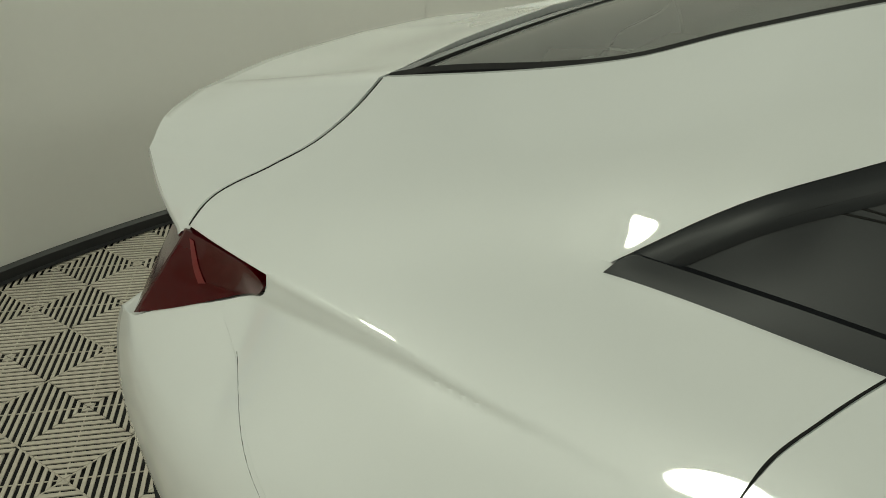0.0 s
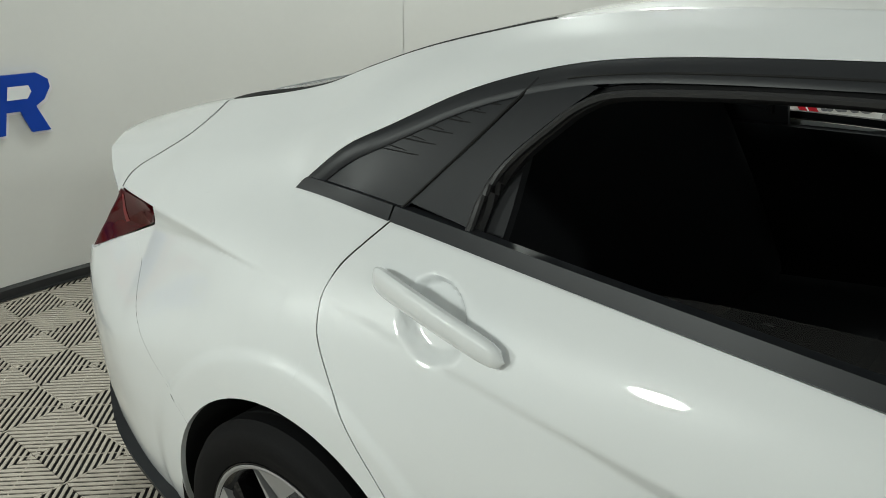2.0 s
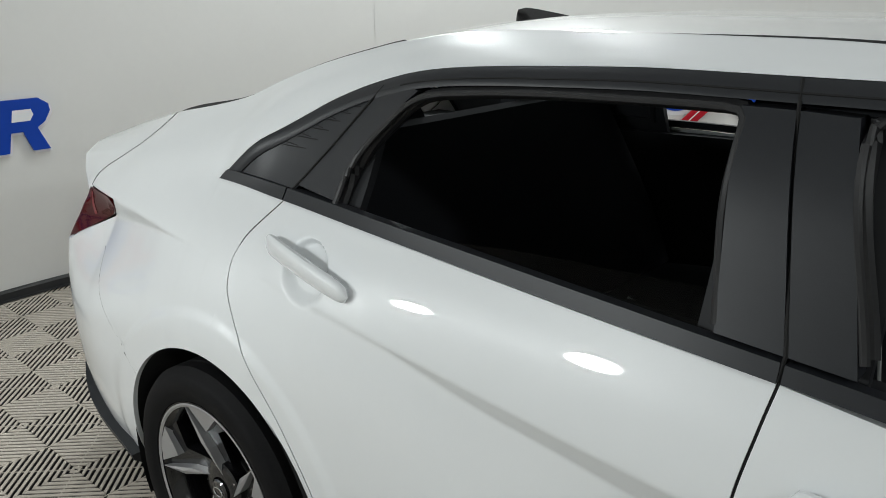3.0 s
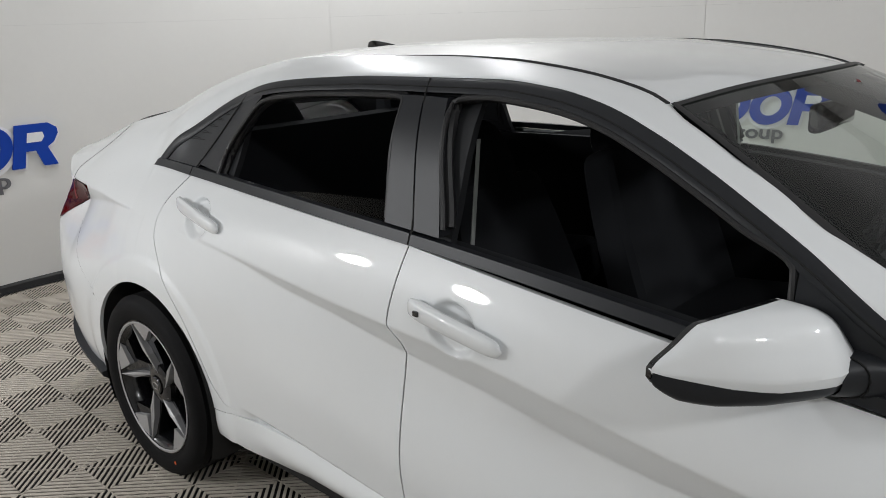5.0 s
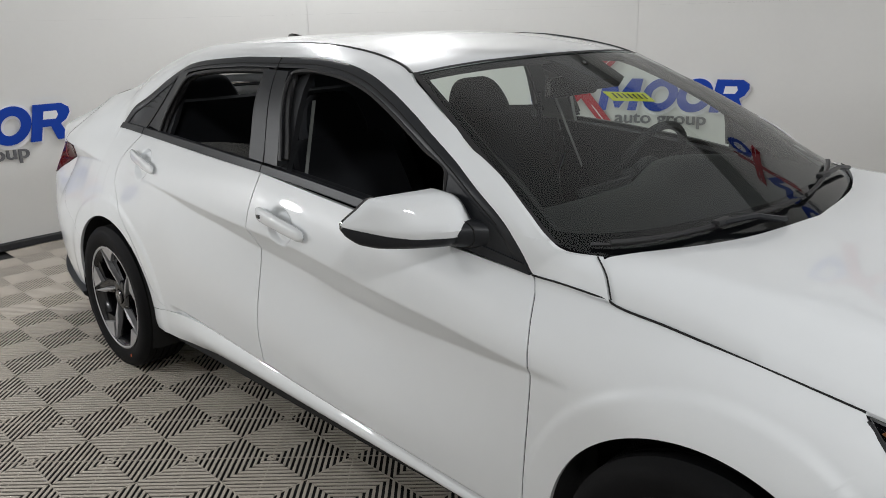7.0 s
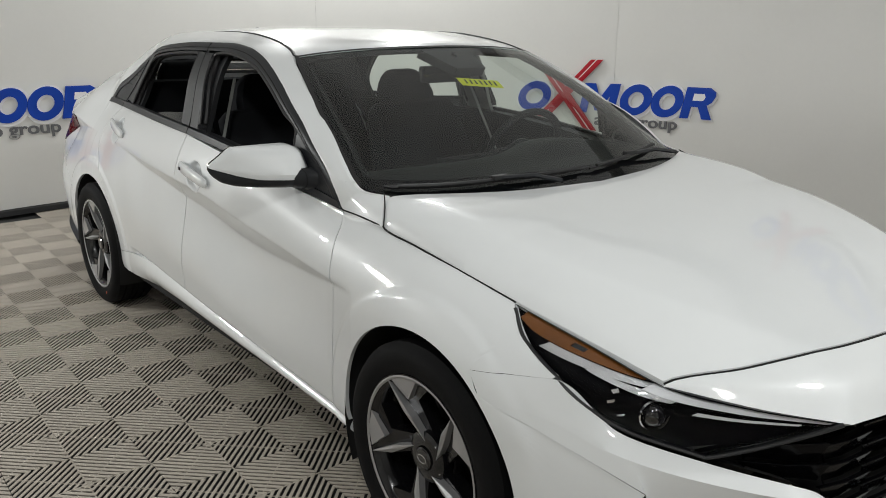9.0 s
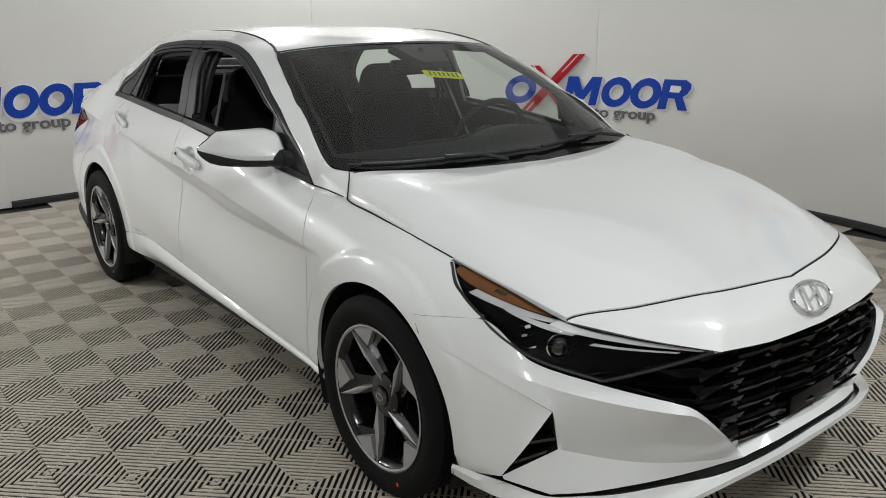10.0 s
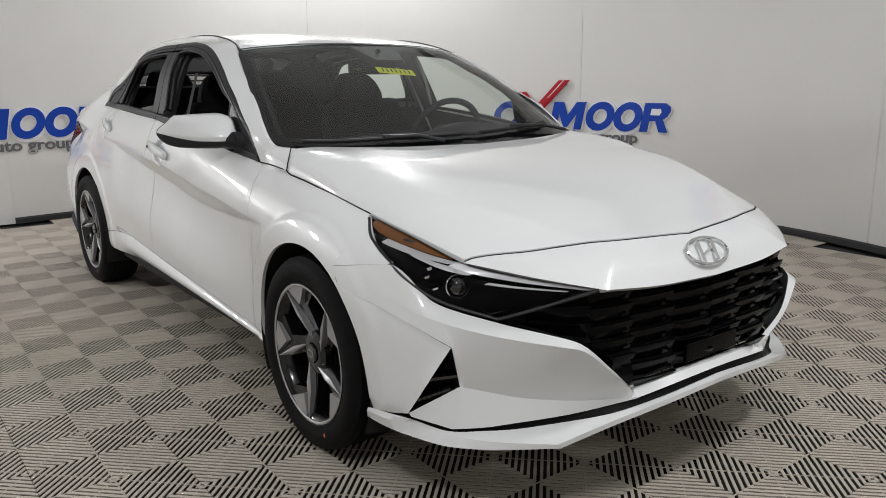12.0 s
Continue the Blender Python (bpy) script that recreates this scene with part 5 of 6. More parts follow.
# ---- rear bumper ----
low = joined((arc(WHEEL_R, 192, 142, 10), 30), ([arc(WHEEL_R, 142, 148, 2)[0], (-2.014, 0.8265)], 24))
high = joined(([(-1.76, 0.225), (-2.05, 0.26), (-2.28, 0.30)], 16), ([(-2.28, 0.30), (-2.335, 0.45), (-2.32, 0.62), (-2.25, 0.74), (-2.19, 0.752)], 26), ([(-2.19, 0.752), (-2.12, 0.788), (-2.014, 0.830)], 12))
n = min(len(low), len(high))
low, high = low[np.linspace(0, len(low) - 1, n).round().astype(int)], high[np.linspace(0, len(high) - 1, n).round().astype(int)]
flank = side_grid(low, high, 30, 0.0008)
wrap_edge = flank[15:40, -1]
stern = wrap_edge * [1, 0.0, 1] + [-0.09, 0, 0]
mid = wrap_edge * [1, 0.62, 1] + [-0.065, 0, 0]
wrap = np.stack([spline([a, b, c], 16) for a, b, c in zip(wrap_edge, mid, stern)])
bm = bmesh.new()
for s in (1, -1):
    for g in (flank, wrap):
        grid_mesh(bm, g if s == 1 else mirrored(g), 0.012, (0, s, 0))
rear_bumper = part("rear_bumper", bm, PAINT, car, "white rear bumper")
for s in (1, -1):
    bm = bmesh.new()
    a = spline([(-1.77, -0.80, 0.21), (-2.05, -0.755, 0.22), (-2.27, -0.665, 0.25), (-2.40, -0.4, 0.26)], 30)
    b = spline([(-1.76, -0.832, 0.252), (-2.05, -0.792, 0.288), (-2.22, -0.728, 0.325), (-2.32, -0.66, 0.35), (-2.42, -0.4, 0.37)], 30)
    g = np.stack([a, 0.5 * (a + b) + [0, -0.010, 0], b], 1) * [1, s, 1] + [0, -0.009 * s, 0]
    grid_mesh(bm, g, 0.03, (0, s, 0))
    part("rear_skirt", bm, TRIM, rear_bumper, "black lower skirt")

# ---- underbody, wheel housings ----
bm = bmesh.new()
box(bm, (-2.2, -0.55, 0.20), (1.95, 0.55, 0.28), 0.02)
box(bm, (-0.95, -0.76, 0.20), (0.98, 0.76, 0.30), 0.01)
box(bm, (1.02, -0.56, 0.30), (1.95, 0.56, 0.66), 0.05)
box(bm, (-2.2, -0.55, 0.30), (-1.25, 0.55, 0.86), 0.05)
box(bm, (0.98, -0.70, 0.30), (1.04, 0.70, 0.86), 0.01)
part("underbody", bm, DARK_CAVITY, car, "dark underbody")
for cx in (WHEEL_F, WHEEL_R):
    for s in (1, -1):
        bm = bmesh.new()
        rows = []
        for k in range(33):
            a = radians(-25 + 230 * k / 32)
            rows.append([(cx + (ARCH + d) * math.cos(a), -s * y, WHEEL_Z + (ARCH + d) * math.sin(a)) for y, d in ((0.835, 0.004), (0.80, 0.012), (0.56, 0.012))])
        g = np.array(rows)
        grid_mesh(bm, g)
        fan = [bm.verts.new(p) for p in g[:, 2]]
        bm.faces.new(fan)
        part("wheel_housing", bm, DARK_CAVITY, car, "black felt wheel housing")

# ---- wheels ----


def wheel_parts():
    """The meshes of one wheel, axle along y, outer face towards minus y."""
    out = {}
    bm = bmesh.new()
    prof = [(0.232, 0.09), (0.25, 0.102), (0.285, 0.106), (0.303, 0.096), (0.313, 0.080)]
    tread = []
    for y0, y1 in ((0.080, 0.052), (0.044, 0.018), (0.010, -0.010), (-0.018, -0.044), (-0.052, -0.080)):
        tread += [(0.3165 - 0.006 * (y0 / 0.08) ** 2 * 0.3, y0), (0.3165 - 0.006 * (y1 / 0.08) ** 2 * 0.3, y1), (0.3085, y1 - 0.001), (0.3085, y1 - 0.007)]
    prof += tread[:-2] + [(0.313, -0.081), (0.303, -0.096), (0.285, -0.106), (0.262, -0.105), (0.25, -0.102), (0.244, -0.099), (0.236, -0.097), (0.231, -0.090)]
    out["tyre"] = (lathe(bm, prof, 96), TYRE, "black road tyre")
    bm = bmesh.new()
    lathe(bm, [(0.2285, 0.09), (0.215, 0.085), (0.205, 0.05), (0.198, -0.04), (0.205, -0.075), (0.2165, -0.088), (0.224, -0.094), (0.2325, -0.096), (0.2335, -0.090)], 72)
    out["barrel"] = (bm, ALLOY_DARK, "dark alloy rim barrel")
    bm = bmesh.new()
    lathe(bm, [(0.2195, -0.0945), (0.2245, -0.0975), (0.2290, -0.0965)], 72)
    out["rim_edge"] = (bm, ALLOY_CUT, "machined rim edge")
    bm = bmesh.new()
    lathe(bm, [(0.001, 0.02), (0.150, 0.02), (0.150, 0.008), (0.148, 0.006), (0.085, 0.006), (0.08, -0.03), (0.001, -0.03)], 48)
    out["brake_disc"] = (bm, STEEL, "grey steel brake disc")
    bm = bmesh.new()
    lathe(bm, [(0.072, -0.020), (0.070, -0.062), (0.055, -0.070), (0.034, -0.070), (0.032, -0.060), (0.001, -0.060)], 40)
    out["hub"] = (bm, ALLOY_DARK, "dark alloy hub")
    bm = bmesh.new()
    lathe(bm, [(0.030, -0.058), (0.030, -0.074), (0.026, -0.078), (0.001, -0.079)], 32)
    out["cap"] = (bm, GLOSS_BLACK, "plain centre cap")
    bm = bmesh.new()
    tube(bm, [(0.017 * math.cos(a), -0.0795, 0.011 * math.sin(a)) for a in [2 * math.pi * k / 24 for k in range(24)]], 0.0016, 5, True)
    out["cap_ring"] = (bm, CHROME, "plain chrome oval")
    return out


def polar(r, deg, y):
    a = radians(deg)
    return Vector((r * math.cos(a), y, r * math.sin(a)))


def spoke_shapes():
    """One of five arms: a dark folded arm, a machined dagger and a machined wedge at the rim."""
    arm = bmesh.new()
    outline = [(0.217, 3, -0.078), (0.217, -44, -0.078), (0.155, -24, -0.066), (0.10, -34, -0.056), (0.058, -68, -0.050), (0.048, -36, -0.052), (0.056, -6, -0.050), (0.12, 1, -0.060)]
    slab(arm, [polar(*p) for p in outline], (0, 0.045, 0))
    dagger = bmesh.new()
    tip, left, root, right = polar(0.2205, 0.0, -0.0935), polar(0.112, -14, -0.083), polar(0.046, -40, -0.069), polar(0.135, -0.5, -0.083)
    ridge = polar(0.130, -6.0, -0.0885)
    v = [dagger.verts.new(p) for p in (tip, left, root, right)]
    u = [dagger.verts.new(p + Vector((0, 0.022, 0))) for p in (tip, left, root, right)]
    c = dagger.verts.new(ridge)
    for i in range(4):
        dagger.faces.new([v[i], v[(i + 1) % 4], c])
        dagger.faces.new([u[i], u[(i + 1) % 4], v[(i + 1) % 4], v[i]])
    wedge = bmesh.new()
    slab(wedge, [polar(0.219, -4, -0.0925), polar(0.222, -18, -0.0945), polar(0.219, -33, -0.0925), polar(0.160, -17, -0.085)], (0, 0.02, 0))
    return arm, dagger, wedge


def nut_shape():
    bm = bmesh.new()
    ring = [[bm.verts.new((0.0105 * k * math.cos(a), y, 0.0105 * k * math.sin(a))) for a in [math.pi * i / 3 for i in range(6)]] for k, y in ((1, -0.05), (1, -0.064), (0.7, -0.067))]
    for r in range(2):
        for i in range(6):
            bm.faces.new([ring[r][i], ring[r][(i + 1) % 6], ring[r + 1][(i + 1) % 6], ring[r + 1][i]])
    bm.faces.new(ring[2])
    return bm


HUB_Y = 0.752
arm_bm, dagger_bm, wedge_bm = spoke_shapes()
meshes = {}
for key, (bm, mat, text) in wheel_parts().items():
    ob = part(key, bm, mat)
    meshes[key] = (ob.data, text)
    bpy.data.objects.remove(ob)
for key, bm, mat, text in (("spoke", arm_bm, ALLOY_DARK, "dark alloy arm"), ("dagger", dagger_bm, ALLOY_CUT, "machined bright face"), ("wedge", wedge_bm, ALLOY_CUT, "machined bright face"), ("wheel_nut", nut_shape(), CHROME, "wheel nut")):
    ob = part(key, bm, mat, smooth=False)
    meshes[key] = (ob.data, text)
    bpy.data.objects.remove(ob)


def add(key, parent, m=Matrix()):
    ob = new(key, meshes[key][0])
    ob.parent, ob.matrix_local = parent, m
    return tagged(ob, meshes[key][1])


for cx, spin in ((WHEEL_F, -37.0), (WHEEL_R, -50.0)):
    for s in (1, -1):
        wheel = add("barrel", car, Matrix.Translation((cx, -s * HUB_Y, WHEEL_Z)) @ (Matrix() if s == 1 else Matrix.Rotation(math.pi, 4, "Z")))
        wheel.name = "wheel"
        tagged(wheel, "dark alloy wheel with machined star spokes")
        for key in ("tyre", "rim_edge", "brake_disc", "hub", "cap", "cap_ring"):
            add(key, wheel)
        for k in range(5):
            turn = Matrix.Rotation(radians(-(90 + spin + 72 * k)), 4, "Y")
            add("spoke", wheel, turn), add("dagger", wheel, turn), add("wedge", wheel, turn)
            add("wheel_nut", wheel, turn @ Matrix.Translation(polar(0.055, -4, 0)))
        if s == 1:
            bm = bmesh.new()
            c = polar(0.262, -62, -0.1065)
            slab(bm, [c + Vector((0.005 * math.cos(a), 0, 0.007 * math.sin(a))) for a in [2 * math.pi * i / 10 for i in range(10)]], (0, -0.001, 0))
            part("paint_dot", bm, ORANGE, wheel, "small orange paint dot")

# ---- cabin ----
bm = bmesh.new()
box(bm, (-1.15, -0.70, 0.30), (1.0, 0.70, 0.36), 0.01)
box(bm, (-0.1, -0.11, 0.36), (0.75, 0.11, 0.62), 0.03)
part("cabin_floor", bm, CABIN, car)
g = across(-1.15, 0.26, 30, 17, ROOF_CROWN, sink=0.035)
g[..., 1] *= 0.97
part("head_lining", grid_mesh(bmesh.new(), g), LINER, car, "grey roof lining")


def cushion(bm, centre, size, lean=0.0, bevel=0.05, pinch=0.0):
    a = bmesh.new()
    box(a, [-q / 2 for q in size], [q / 2 for q in size], bevel)
    bmesh.ops.subdivide_edges(a, edges=[e for e in a.edges if e.calc_length() > 0.09], cuts=3, use_grid_fill=True)
    for v in a.verts:
        h = max(0.0, v.co.z / size[2] + 0.1)
        v.co.y *= 1 - pinch * (h + 1.6 * h ** 3)
        v.co.x *= 1 - 0.5 * pinch * h
        v.co.x += 0.02 * math.cos(math.pi * v.co.y / size[1]) * (1 if v.co.x < 0 else -0.4)
    bmesh.ops.transform(a, matrix=Matrix.Translation(centre) @ Matrix.Rotation(lean, 4, "Y"), verts=a.verts)
    me = bpy.data.meshes.new("piece")
    a.to_mesh(me)
    a.free()
    bm.from_mesh(me)
    bpy.data.meshes.remove(me)
    return bm


for s in (1, -1):
    y = -0.37 * s
    base = part("front_seat", cushion(bmesh.new(), (0.10, y, 0.50), (0.52, 0.50, 0.16), -0.12), FABRIC, car, "black cloth front seat")
    part("backrest", cushion(bmesh.new(), (-0.22, y, 0.78), (0.14, 0.50, 0.58), -0.36, 0.05, 0.25), FABRIC, base)
    part("headrest", cushion(bmesh.new(), (-0.345, y, 1.105), (0.11, 0.27, 0.20), -0.25, 0.054, 0.42), FABRIC, base)
    bm = bmesh.new()
    for d in (-0.06, 0.06):
        tube(bm, [(-0.315, y + d, 0.98), (-0.335, y + d, 1.06)], 0.006)
    part("headrest_post", bm, CHROME, base)
    part("rear_headrest", cushion(bmesh.new(), (-1.30, y * 0.9, 1.135), (0.10, 0.29, 0.20), -0.35, 0.048, 0.35), FABRIC, car, "black rear headrest")
bench = part("rear_bench", cushion(bmesh.new(), (-0.86, 0, 0.50), (0.50, 1.28, 0.18), -0.1), FABRIC, car, "black cloth rear bench")
part("bench_back", cushion(bmesh.new(), (-1.17, 0, 0.83), (0.16, 1.28, 0.64), -0.40, 0.05, 0.1), FABRIC, bench)
bm = bmesh.new()
box(bm, (-1.85, -0.52, 1.0), (-1.27, 0.52, 1.02), 0.005)
part("parcel_shelf", bm, CABIN, car, "dark parcel shelf")
# dashboard
prof = [(1.12, 0.905), (0.95, 0.935), (0.75, 0.945), (0.60, 0.925), (0.55, 0.88), (0.58, 0.78), (0.64, 0.62), (0.66, 0.45)]
ys = np.linspace(-0.68, 0.68, 30)
g = np.array([[(x + 0.02 * math.cos(y * 3) - 0.06 * math.exp(-((y - 0.37) / 0.17) ** 2) * (1 if z > 0.86 and x < 0.8 else 0), y, z + (0.035 * math.exp(-((y - 0.37) / 0.19) ** 2) if 0.5 < x < 0.8 and z > 0.85 else 0)) for x, z in spline(prof, 26)] for y in ys])
part("dashboard", grid_mesh(bmesh.new(), g), CABIN, car, "dark grey dashboard")
bm = bmesh.new()
box(bm, (0.56, -0.14, 0.84), (0.58, 0.14, 0.935), 0.006)
part("dash_screen", bm, CABIN, car, "black centre screen")
# steering wheel
tilt = Matrix.Translation((0.475, 0.375, 0.905)) @ Matrix.Rotation(radians(-66), 4, "Y")
bm = bmesh.new()
tube(bm, [tilt @ Vector((0.183 * math.cos(a), 0.183 * math.sin(a), 0)) for a in [2 * math.pi * k / 40 for k in range(40)]], 0.015, 8, True)
steer = part("steering_wheel", bm, CABIN, car, "black steering wheel")
bm = bmesh.new()
for a, b in (((0, 0), (0, 0.17)), ((0, 0), (0, -0.17)), ((0, 0), (-0.17, 0))):
    p, q = tilt @ Vector((*a, 0.01)), tilt @ Vector((*b, 0.0))
    tube(bm, [p, q], 0.02, 6)
hub = bmesh.ops.create_uvsphere(bm, u_segments=14, v_segments=8, radius=1.0)
bmesh.ops.transform(bm, matrix=tilt @ Matrix.Diagonal((0.06, 0.075, 0.028, 1)), verts=hub["verts"])
part("airbag_hub", bm, CABIN, steer)
# inner mirror, camera cover
bm = bmesh.new()
box(bm, (0.395, -0.095, 1.195), (0.425, 0.155, 1.26), 0.014)
tube(bm, [(0.42, 0.03, 1.25), (0.46, 0.03, 1.30)], 0.012)
part("inner_mirror", bm, GLOSS_BLACK, car, "black rear-view mirror")
bm = bmesh.new()
slab(bm, [(0.40, -0.09, 1.320), (0.40, 0.15, 1.320), (0.56, 0.10, 1.255), (0.56, -0.04, 1.255)], (-0.02, 0, -0.03))
part("camera_cover", bm, CABIN, car, "dark sensor cover behind the windscreen")
# seat belts: thin light edges
for s in (1, -1):
    bm = bmesh.new()
    tube(bm, spline([(-0.27, -0.62 * s, 1.12), (-0.24, -0.60 * s, 0.85), (-0.16, -0.60 * s, 0.55)], 12), 0.012, 5)
    part("seat_belt", bm, FABRIC, car)
    bm = bmesh.new()
    box(bm, (-0.86, -0.18 * s - 0.012, 0.60), (-0.83, -0.18 * s + 0.012, 0.64), 0.004)
    part("belt_buckle", bm, CHROME, car, "small metal belt buckle")

# edge of the belt across the front seats
part("seat_belt", tube(bmesh.new(), [(-0.30, 0.42, 0.79), (-0.215, 0.36, 0.745), (-0.13, 0.30, 0.69)], 0.0022, 6), PILLAR_GREY, car, "light edge of a seat belt")

# ---- wipers, aerial ----


def on_screen(u, v, lift=0.008):
    """A place on the windscreen: u across (0 right-hand, 1 left-hand), v down (0 roof, 1 bonnet)."""
    p, q = min(59, int(u * 60)), min(39, int(v * 40))
    e, f = u * 60 - p, v * 40 - q
    low, high = (screen[p, k] * (1 - e) + screen[p + 1, k] * e for k in (q, q + 1))
    return Vector(low * (1 - f) + high * f) + Vector((0.5, 0, 0.86)) * lift


for (u0, v0), (u1, v1), (hu, hv) in (((0.06, 0.97), (0.50, 0.935), (0.40, 0.99)), ((0.50, 0.94), (0.82, 0.90), (0.86, 0.99))):
    bm = bmesh.new()
    pts = [on_screen(u0 + (u1 - u0) * k / 16, v0 + (v1 - v0) * k / 16, 0.012) for k in range(17)]
    tube(bm, pts, 0.0042, 6)
    tube(bm, [p + Vector((0.004, 0, 0.006)) for p in pts[1:-1]], 0.0058, 6)
    box(bm, pts[8] + Vector((-0.008, -0.03, 0.004)), pts[8] + Vector((0.012, 0.03, 0.018)), 0.004)
    blade = part("wiper", bm, RUBBER_SEAL, car, "black wiper blade")
    bm = bmesh.new()
    mid = on_screen((u0 + u1) / 2, (v0 + v1) / 2, 0.024)
    tube(bm, [on_screen(hu, hv, 0.02), (on_screen(hu, hv, 0.03) + mid) / 2 + Vector((0, 0, 0.008)), mid], 0.0072, 6)
    part("wiper_arm", bm, TRIM, blade)
bm = bmesh.new()
rows = []
for x, z, w in ((-0.965, 0.003, 0.005), (-1.02, 0.020, 0.014), (-1.07, 0.036, 0.018), (-1.10, 0.045, 0.018), (-1.125, 0.046, 0.016), (-1.132, 0.0, 0.014)):
    zb = float(line_at(EDGE, x, 1)) + 0.019
    rows.append([(x, -w, zb - 0.006), (x - 0.004, -w * 0.35, zb + z * 0.75), (x - 0.004, 0.0, zb + z), (x - 0.004, w * 0.35, zb + z * 0.75), (x, w, zb - 0.006)])
part("aerial", grid_mesh(bmesh.new(), np.array(rows)), GLOSS_BLACK, car, "black fin aerial")

# ---- yellow tag behind the windscreen ----
bm = bmesh.new()
c, ay = Vector((0.645, -0.002, 1.207)), Vector((0.24, 0.96, -0.09)).normalized()
az = Vector((-0.86, 0.08, 0.5)).normalized()
slab(bm, [c + ay * a + az * b for a, b in ((-0.085, -0.024), (0.085, -0.024), (0.085, 0.024), (-0.085, 0.024))], az.cross(ay) * 0.001)
tag = tagged(part("stock_tag", bm, YELLOW, smooth=False), "bright yellow paper tag with handwritten marks on the windscreen", "tag")
bm = bmesh.new()
for k in range(7):
    a = -0.06 + 0.02 * k
    o = az.cross(ay) * 0.0016
    slab(bm, [c + ay * (a + d) + az * b + (o if o.x > 0 else -o) for d, b in ((-0.003, -0.013), (0.003, -0.013), (0.005, 0.013), (-0.001, 0.013))], Vector((0.0006, 0, 0.0006)))
part("marks", bm, INK, tag, "black ink bars")

# ---- wall signs: plain coloured shapes ----


def plate(outline, depth, base, material, name, parent, holes=(), label=""):
    """A raised flat shape on the bowed wall from points (degrees, height)."""
    bm = bmesh.new()
    if holes:
        inner, n = holes, len(outline)
        rings = [[bm.verts.new(on_wall(a, z, d)) for a, z in o] for o, d in ((outline, base), (outline, base + depth), (inner, base + depth), (inner, base))]
        for r in range(3):
            for i in range(n):
                bm.faces.new([rings[r][i], rings[r][(i + 1) % n], rings[r + 1][(i + 1) % n], rings[r + 1][i]])
    else:
        f = [bm.verts.new(on_wall(a, z, base + depth)) for a, z in outline]
        b = [bm.verts.new(on_wall(a, z, base)) for a, z in outline]
        bm.faces.new(f)
        for i in range(len(f)):
            bm.faces.new([f[i - 1], b[i - 1], b[i], f[i]])
    return part(name, bm, material, parent, label, smooth=False)


def oval(c, z, w, h, slant, n=40):
    return [(c + w * math.cos(2 * math.pi * k / n) - slant * h * math.sin(2 * math.pi * k / n), z + h * math.sin(2 * math.pi * k / n)) for k in range(n)]


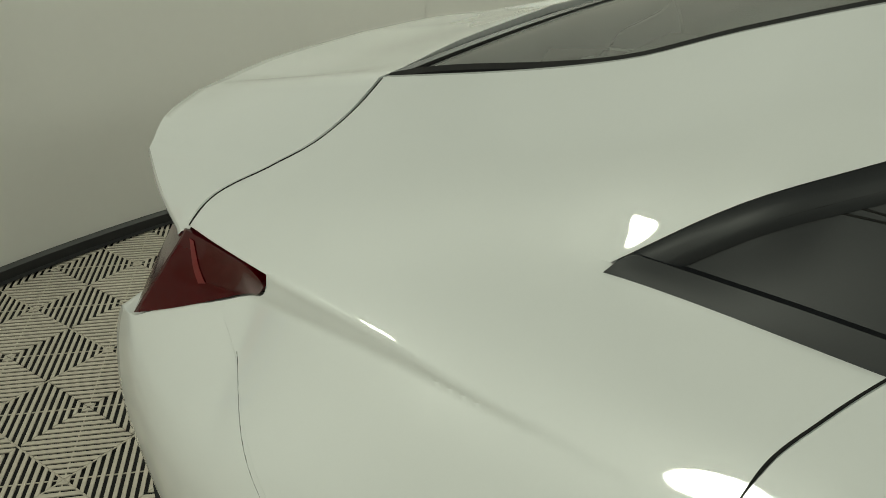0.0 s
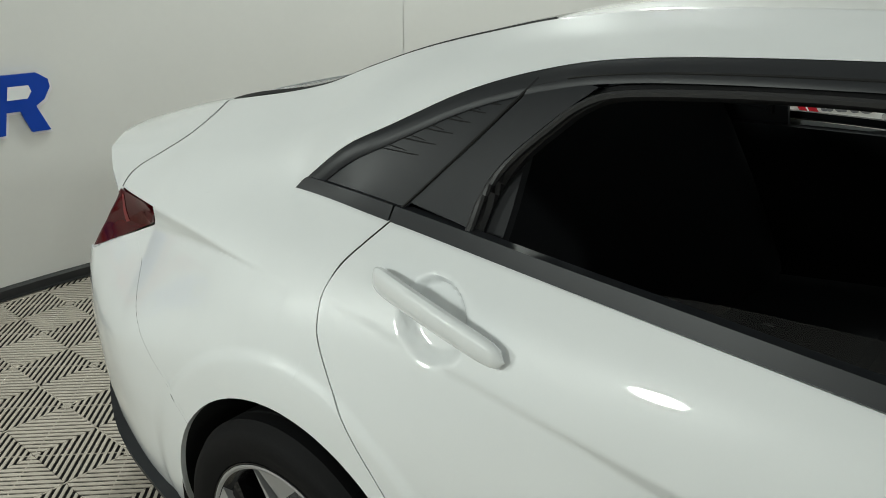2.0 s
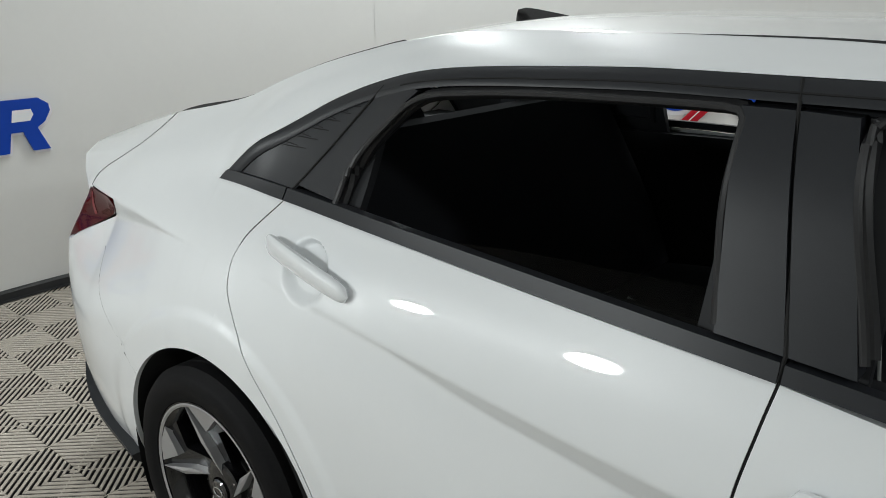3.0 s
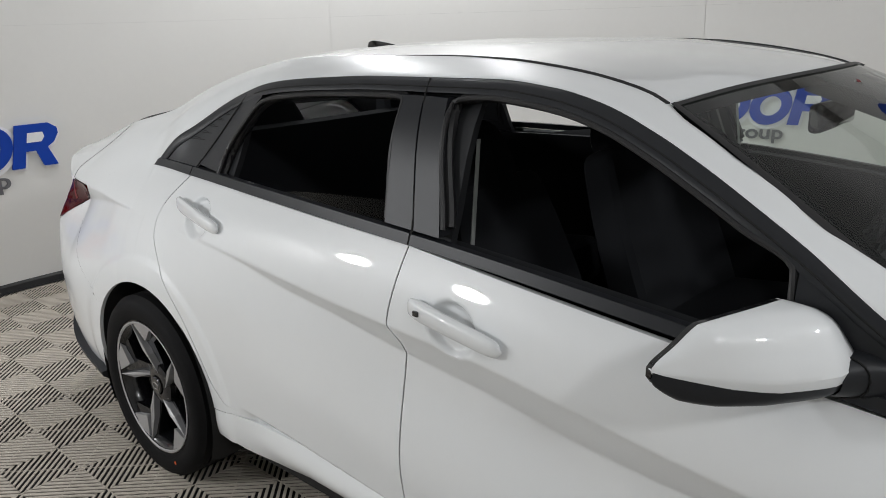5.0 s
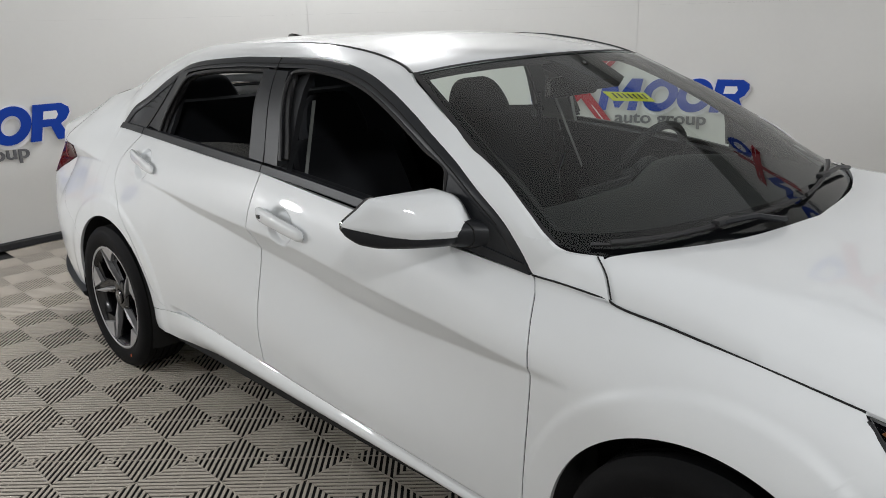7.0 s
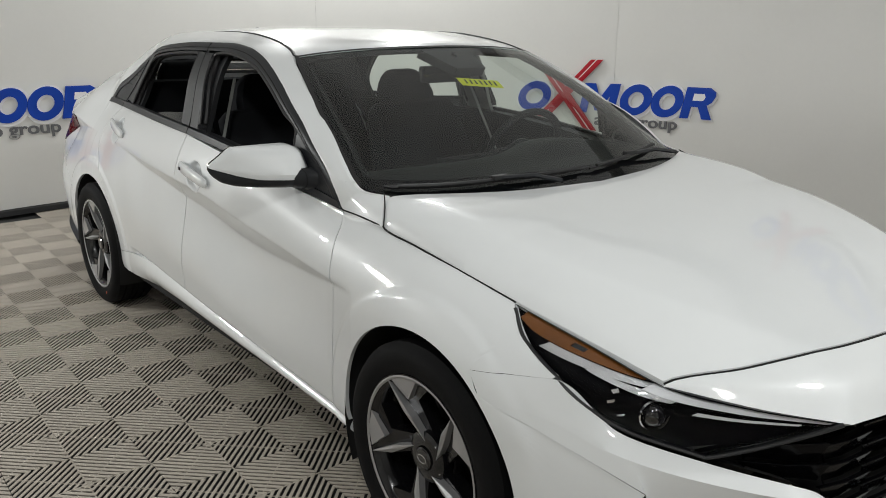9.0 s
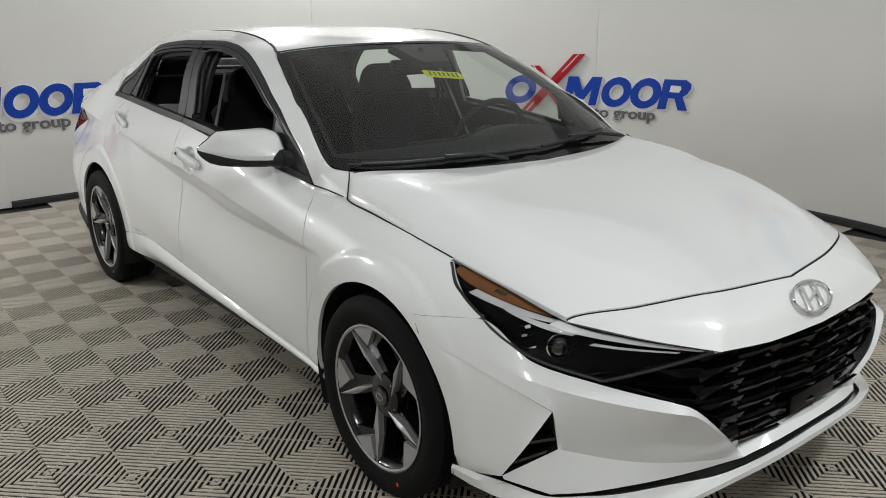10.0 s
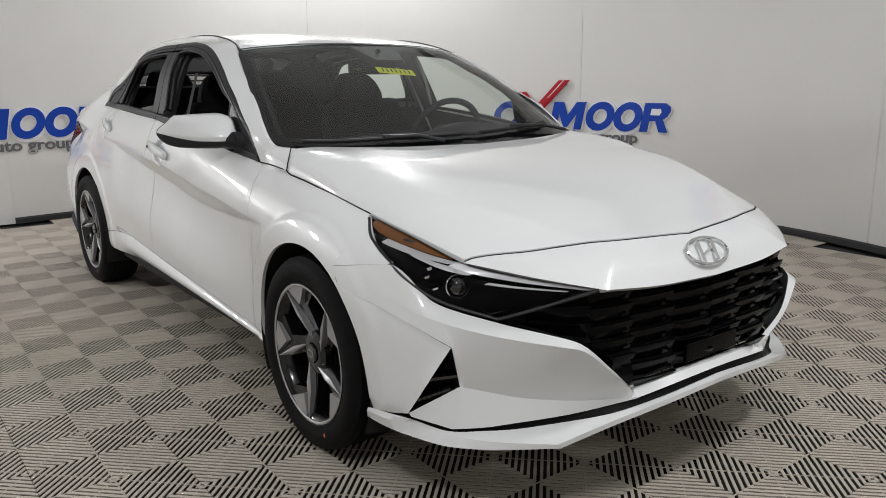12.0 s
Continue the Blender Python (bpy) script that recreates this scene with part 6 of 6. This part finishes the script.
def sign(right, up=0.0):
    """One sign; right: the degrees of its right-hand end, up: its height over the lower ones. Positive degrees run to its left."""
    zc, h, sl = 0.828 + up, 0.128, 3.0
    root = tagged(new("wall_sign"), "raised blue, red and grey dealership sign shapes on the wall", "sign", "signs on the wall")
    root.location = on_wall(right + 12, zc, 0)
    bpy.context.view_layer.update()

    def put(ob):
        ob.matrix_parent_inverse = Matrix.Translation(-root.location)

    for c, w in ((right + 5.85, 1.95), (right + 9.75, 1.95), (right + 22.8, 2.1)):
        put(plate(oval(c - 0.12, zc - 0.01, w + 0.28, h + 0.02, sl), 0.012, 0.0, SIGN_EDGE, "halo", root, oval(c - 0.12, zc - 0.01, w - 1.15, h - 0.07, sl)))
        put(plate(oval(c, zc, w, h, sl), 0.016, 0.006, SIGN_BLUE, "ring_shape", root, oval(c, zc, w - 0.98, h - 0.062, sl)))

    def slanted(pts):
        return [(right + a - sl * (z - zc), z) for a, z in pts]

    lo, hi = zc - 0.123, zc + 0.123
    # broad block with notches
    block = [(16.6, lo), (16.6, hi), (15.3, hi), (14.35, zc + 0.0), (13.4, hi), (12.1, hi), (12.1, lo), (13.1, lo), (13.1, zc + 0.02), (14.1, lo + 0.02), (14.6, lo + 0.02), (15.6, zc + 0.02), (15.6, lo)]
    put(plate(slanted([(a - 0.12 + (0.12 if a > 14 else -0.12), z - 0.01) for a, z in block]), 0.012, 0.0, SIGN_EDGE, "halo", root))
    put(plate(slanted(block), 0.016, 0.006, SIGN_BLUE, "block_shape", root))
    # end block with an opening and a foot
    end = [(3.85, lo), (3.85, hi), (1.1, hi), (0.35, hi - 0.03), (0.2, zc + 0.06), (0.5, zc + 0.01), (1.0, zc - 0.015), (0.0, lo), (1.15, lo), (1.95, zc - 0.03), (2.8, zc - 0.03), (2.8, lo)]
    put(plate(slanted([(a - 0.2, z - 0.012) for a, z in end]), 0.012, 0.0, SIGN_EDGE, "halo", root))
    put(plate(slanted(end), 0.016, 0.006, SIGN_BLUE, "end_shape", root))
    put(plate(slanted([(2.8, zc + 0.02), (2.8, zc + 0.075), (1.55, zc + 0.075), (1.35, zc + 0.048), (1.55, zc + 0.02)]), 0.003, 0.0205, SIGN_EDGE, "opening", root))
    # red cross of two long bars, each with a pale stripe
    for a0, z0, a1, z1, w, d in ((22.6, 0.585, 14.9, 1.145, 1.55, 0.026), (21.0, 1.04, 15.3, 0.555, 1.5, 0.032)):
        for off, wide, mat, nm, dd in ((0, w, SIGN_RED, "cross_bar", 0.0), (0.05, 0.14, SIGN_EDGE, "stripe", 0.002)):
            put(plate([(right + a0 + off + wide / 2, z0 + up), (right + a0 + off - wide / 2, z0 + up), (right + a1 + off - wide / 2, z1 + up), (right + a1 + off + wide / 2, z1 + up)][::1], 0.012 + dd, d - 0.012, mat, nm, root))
    # grey lower line
    data = bpy.data.curves.new("words", "FONT")
    data.body, data.size, data.extrude, data.offset = "auto group", 0.130, 0.006, 0.0022
    flat = new("words", data)
    bpy.context.view_layer.update()
    me = bpy.data.meshes.new_from_object(flat.evaluated_get(bpy.context.evaluated_depsgraph_get()))
    bpy.data.objects.remove(flat)
    xs = [v.co.x for v in me.vertices]
    wide = max(xs) - min(xs)
    for v in me.vertices:
        v.co = on_wall(right + 14.9 - 10.4 * (v.co.x - min(xs)) / wide, 0.606 + up + v.co.y, 0.007 + v.co.z)
    whole = bmesh.new()
    whole.from_mesh(me)
    bpy.data.meshes.remove(me)
    bmesh.ops.remove_doubles(whole, verts=whole.verts, dist=1e-6)
    seen = set()
    for v in list(whole.verts):
        if v in seen:
            continue
        piece, todo = set(), [v]
        while todo:
            q = todo.pop()
            if q not in piece:
                piece.add(q)
                todo += [e.other_vert(q) for e in q.link_edges]
        seen |= piece
        one, made = bmesh.new(), {}
        for q in piece:
            made[q] = one.verts.new(q.co)
        for f in {f for q in piece for f in q.link_faces}:
            one.faces.new([made[q] for q in f.verts])
        put(part("letter", one, SIGN_GREY, root, smooth=False))


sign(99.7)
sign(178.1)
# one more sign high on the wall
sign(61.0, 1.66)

# ---- bodies of the unseen lights ----
def fixture(radius, name, label):
    bm = bmesh.new()
    lathe(bm, [(radius + 0.012, 0.004), (radius + 0.028, 0.002), (radius + 0.03, -0.012), (radius + 0.03, -0.053), (0.001, -0.053), (0.001, -0.008), (radius + 0.008, -0.008), (radius + 0.012, 0.004)], 64)
    bmesh.ops.rotate(bm, verts=bm.verts, matrix=Matrix.Rotation(-math.pi / 2, 3, "X"))
    return tagged(part(name, bm, CEIL), label, "ceiling light")


# body of the added fill panel, out of view overhead
fixture(FILL_RADIUS, "fill_panel", "wide round white panel, unseen, added as soft fill light").matrix_world = pose(ROOM_X, ROOM_Y, ROOM_H - 0.057)
spot = tagged(fixture(LAMP_RADIUS, "unseen_spot", "unseen round white spot hung near the wall"), group="spots on the ceiling")
spot.matrix_world = spot_pose(*LAMPS[0][:3])
for lx, ly, lz, power in LAMPS[1:]:
    copy_thing(spot, spot_pose(lx, ly, lz))
# rods added to carry the spots, out of view
for lx, ly, lz, power in LAMPS:
    rod = bmesh.new()
    aim = spot_pose(lx, ly, lz)
    tube(rod, [aim @ Vector((0, 0, 0.05)), Vector((lx, ly, ROOM_H))], 0.012, 10)
    tagged(part("drop_rod", rod, CEIL), "added thin white rod that holds an unseen spot", "rod", "rods of the spots")


# ---- floor tiles ----
TILE_SIDE, RIB_PITCH, RIB_WIDE, RIB_DEEP = 0.4, 0.02020, 0.0112, 0.0032
GRID_X, GRID_Y = 0.193, -0.022


def tile_shape():
    """One tile: four quarters of slanting ribs that turn from quarter to quarter, with a thin web under them."""
    verts, faces = [], []

    def bar(p, d, ends, z0, z1, wide):
        """A rib along d; ends: half its length on one edge and on the other, so that it can be mitred."""
        n = Vector((-d.y, d.x)) * (wide / 2)
        k = len(verts)
        h0, h1 = ends
        for z in (z1, z0):
            for q in (p - n - d * h0, p - n + d * h0, p + n + d * h1, p + n - d * h1):
                verts.append((q.x, q.y, z))
        for f in ((0, 1, 2, 3), (0, 4, 5, 1), (2, 6, 7, 3), (1, 5, 6, 2), (3, 7, 4, 0), (7, 6, 5, 4)):
            faces.append(tuple(k + i for i in f))

    s = TILE_SIDE / 4
    r = math.sqrt(0.5)
    for qx in (-1, 1):
        for qy in (-1, 1):
            along = Vector((r, -r * qx * qy))
            out = Vector((along.y, -along.x))
            c = Vector((qx * s, qy * s))
            count = 14
            wide = RIB_WIDE - 0.0015 * qx * qy
            for i in range(count):
                o = (i - (count - 1) / 2) * RIB_PITCH
                side = 1 if Vector((-along.y, along.x)).dot(out) > 0 else -1
                bar(c + out * o, along, [max(0.001, s / r - abs(o + k * side * wide / 2) - 0.0012) for k in (-1, 1)], -RIB_DEEP, 0.0, wide)
            bar(c, out, [s / r - 0.004] * 2, -RIB_DEEP, -0.0008, 0.003)
    for k in (-1, 1):
        bar(Vector((0, k * 2 * s * 0.994)), Vector((1, 0)), [2 * s * 0.994] * 2, -RIB_DEEP, -0.0012, 0.0022)
        bar(Vector((k * 2 * s * 0.994, 0)), Vector((0, 1)), [2 * s * 0.994] * 2, -RIB_DEEP, -0.0012, 0.0022)
    me = bpy.data.meshes.new("tile")
    me.from_pydata(verts, [], faces)
    me.materials.append(TILE)
    return me, verts, faces


tile_mesh, tile_verts, tile_faces = tile_shape()
centres = []
for i in range(-14, 20):
    for j in range(-16, 14):
        x, y = GRID_X + TILE_SIDE * i, GRID_Y - 1.2 + 0.4 * 3 + TILE_SIDE * j
        inside = math.hypot(x - ROOM_X, y - ROOM_Y) < ROOM_R - 0.02 or (y < 1.0 and x > 0 and x < 6.4 and y > -5.0) or (y < -1 and -4.4 < x < 6.4 and y > -5.2)
        if inside:
            centres.append((x, y))
near = sorted(centres, key=lambda c: math.hypot(c[0] - 0.3, c[1] + 0.9))[:300]
rest = [c for c in centres if c not in set(near)]
for x, y in near:
    t = new("tile", tile_mesh)
    t.parent = ground
    t.location = (x, y, 0)
base = np.array(tile_verts)
all_verts, all_faces = [], []
for x, y in rest:
    k = len(all_verts) * len(base)
    all_verts.append(base + np.array([x, y, 0]))
    all_faces += [tuple(k + i for i in f) for f in tile_faces]
me = bpy.data.meshes.new("far_tiles")
me.from_pydata(np.concatenate(all_verts).tolist(), [], all_faces)
me.materials.append(TILE)
far = new("far_tiles", me)
far.parent = ground
tagged(far, kind="stuff")
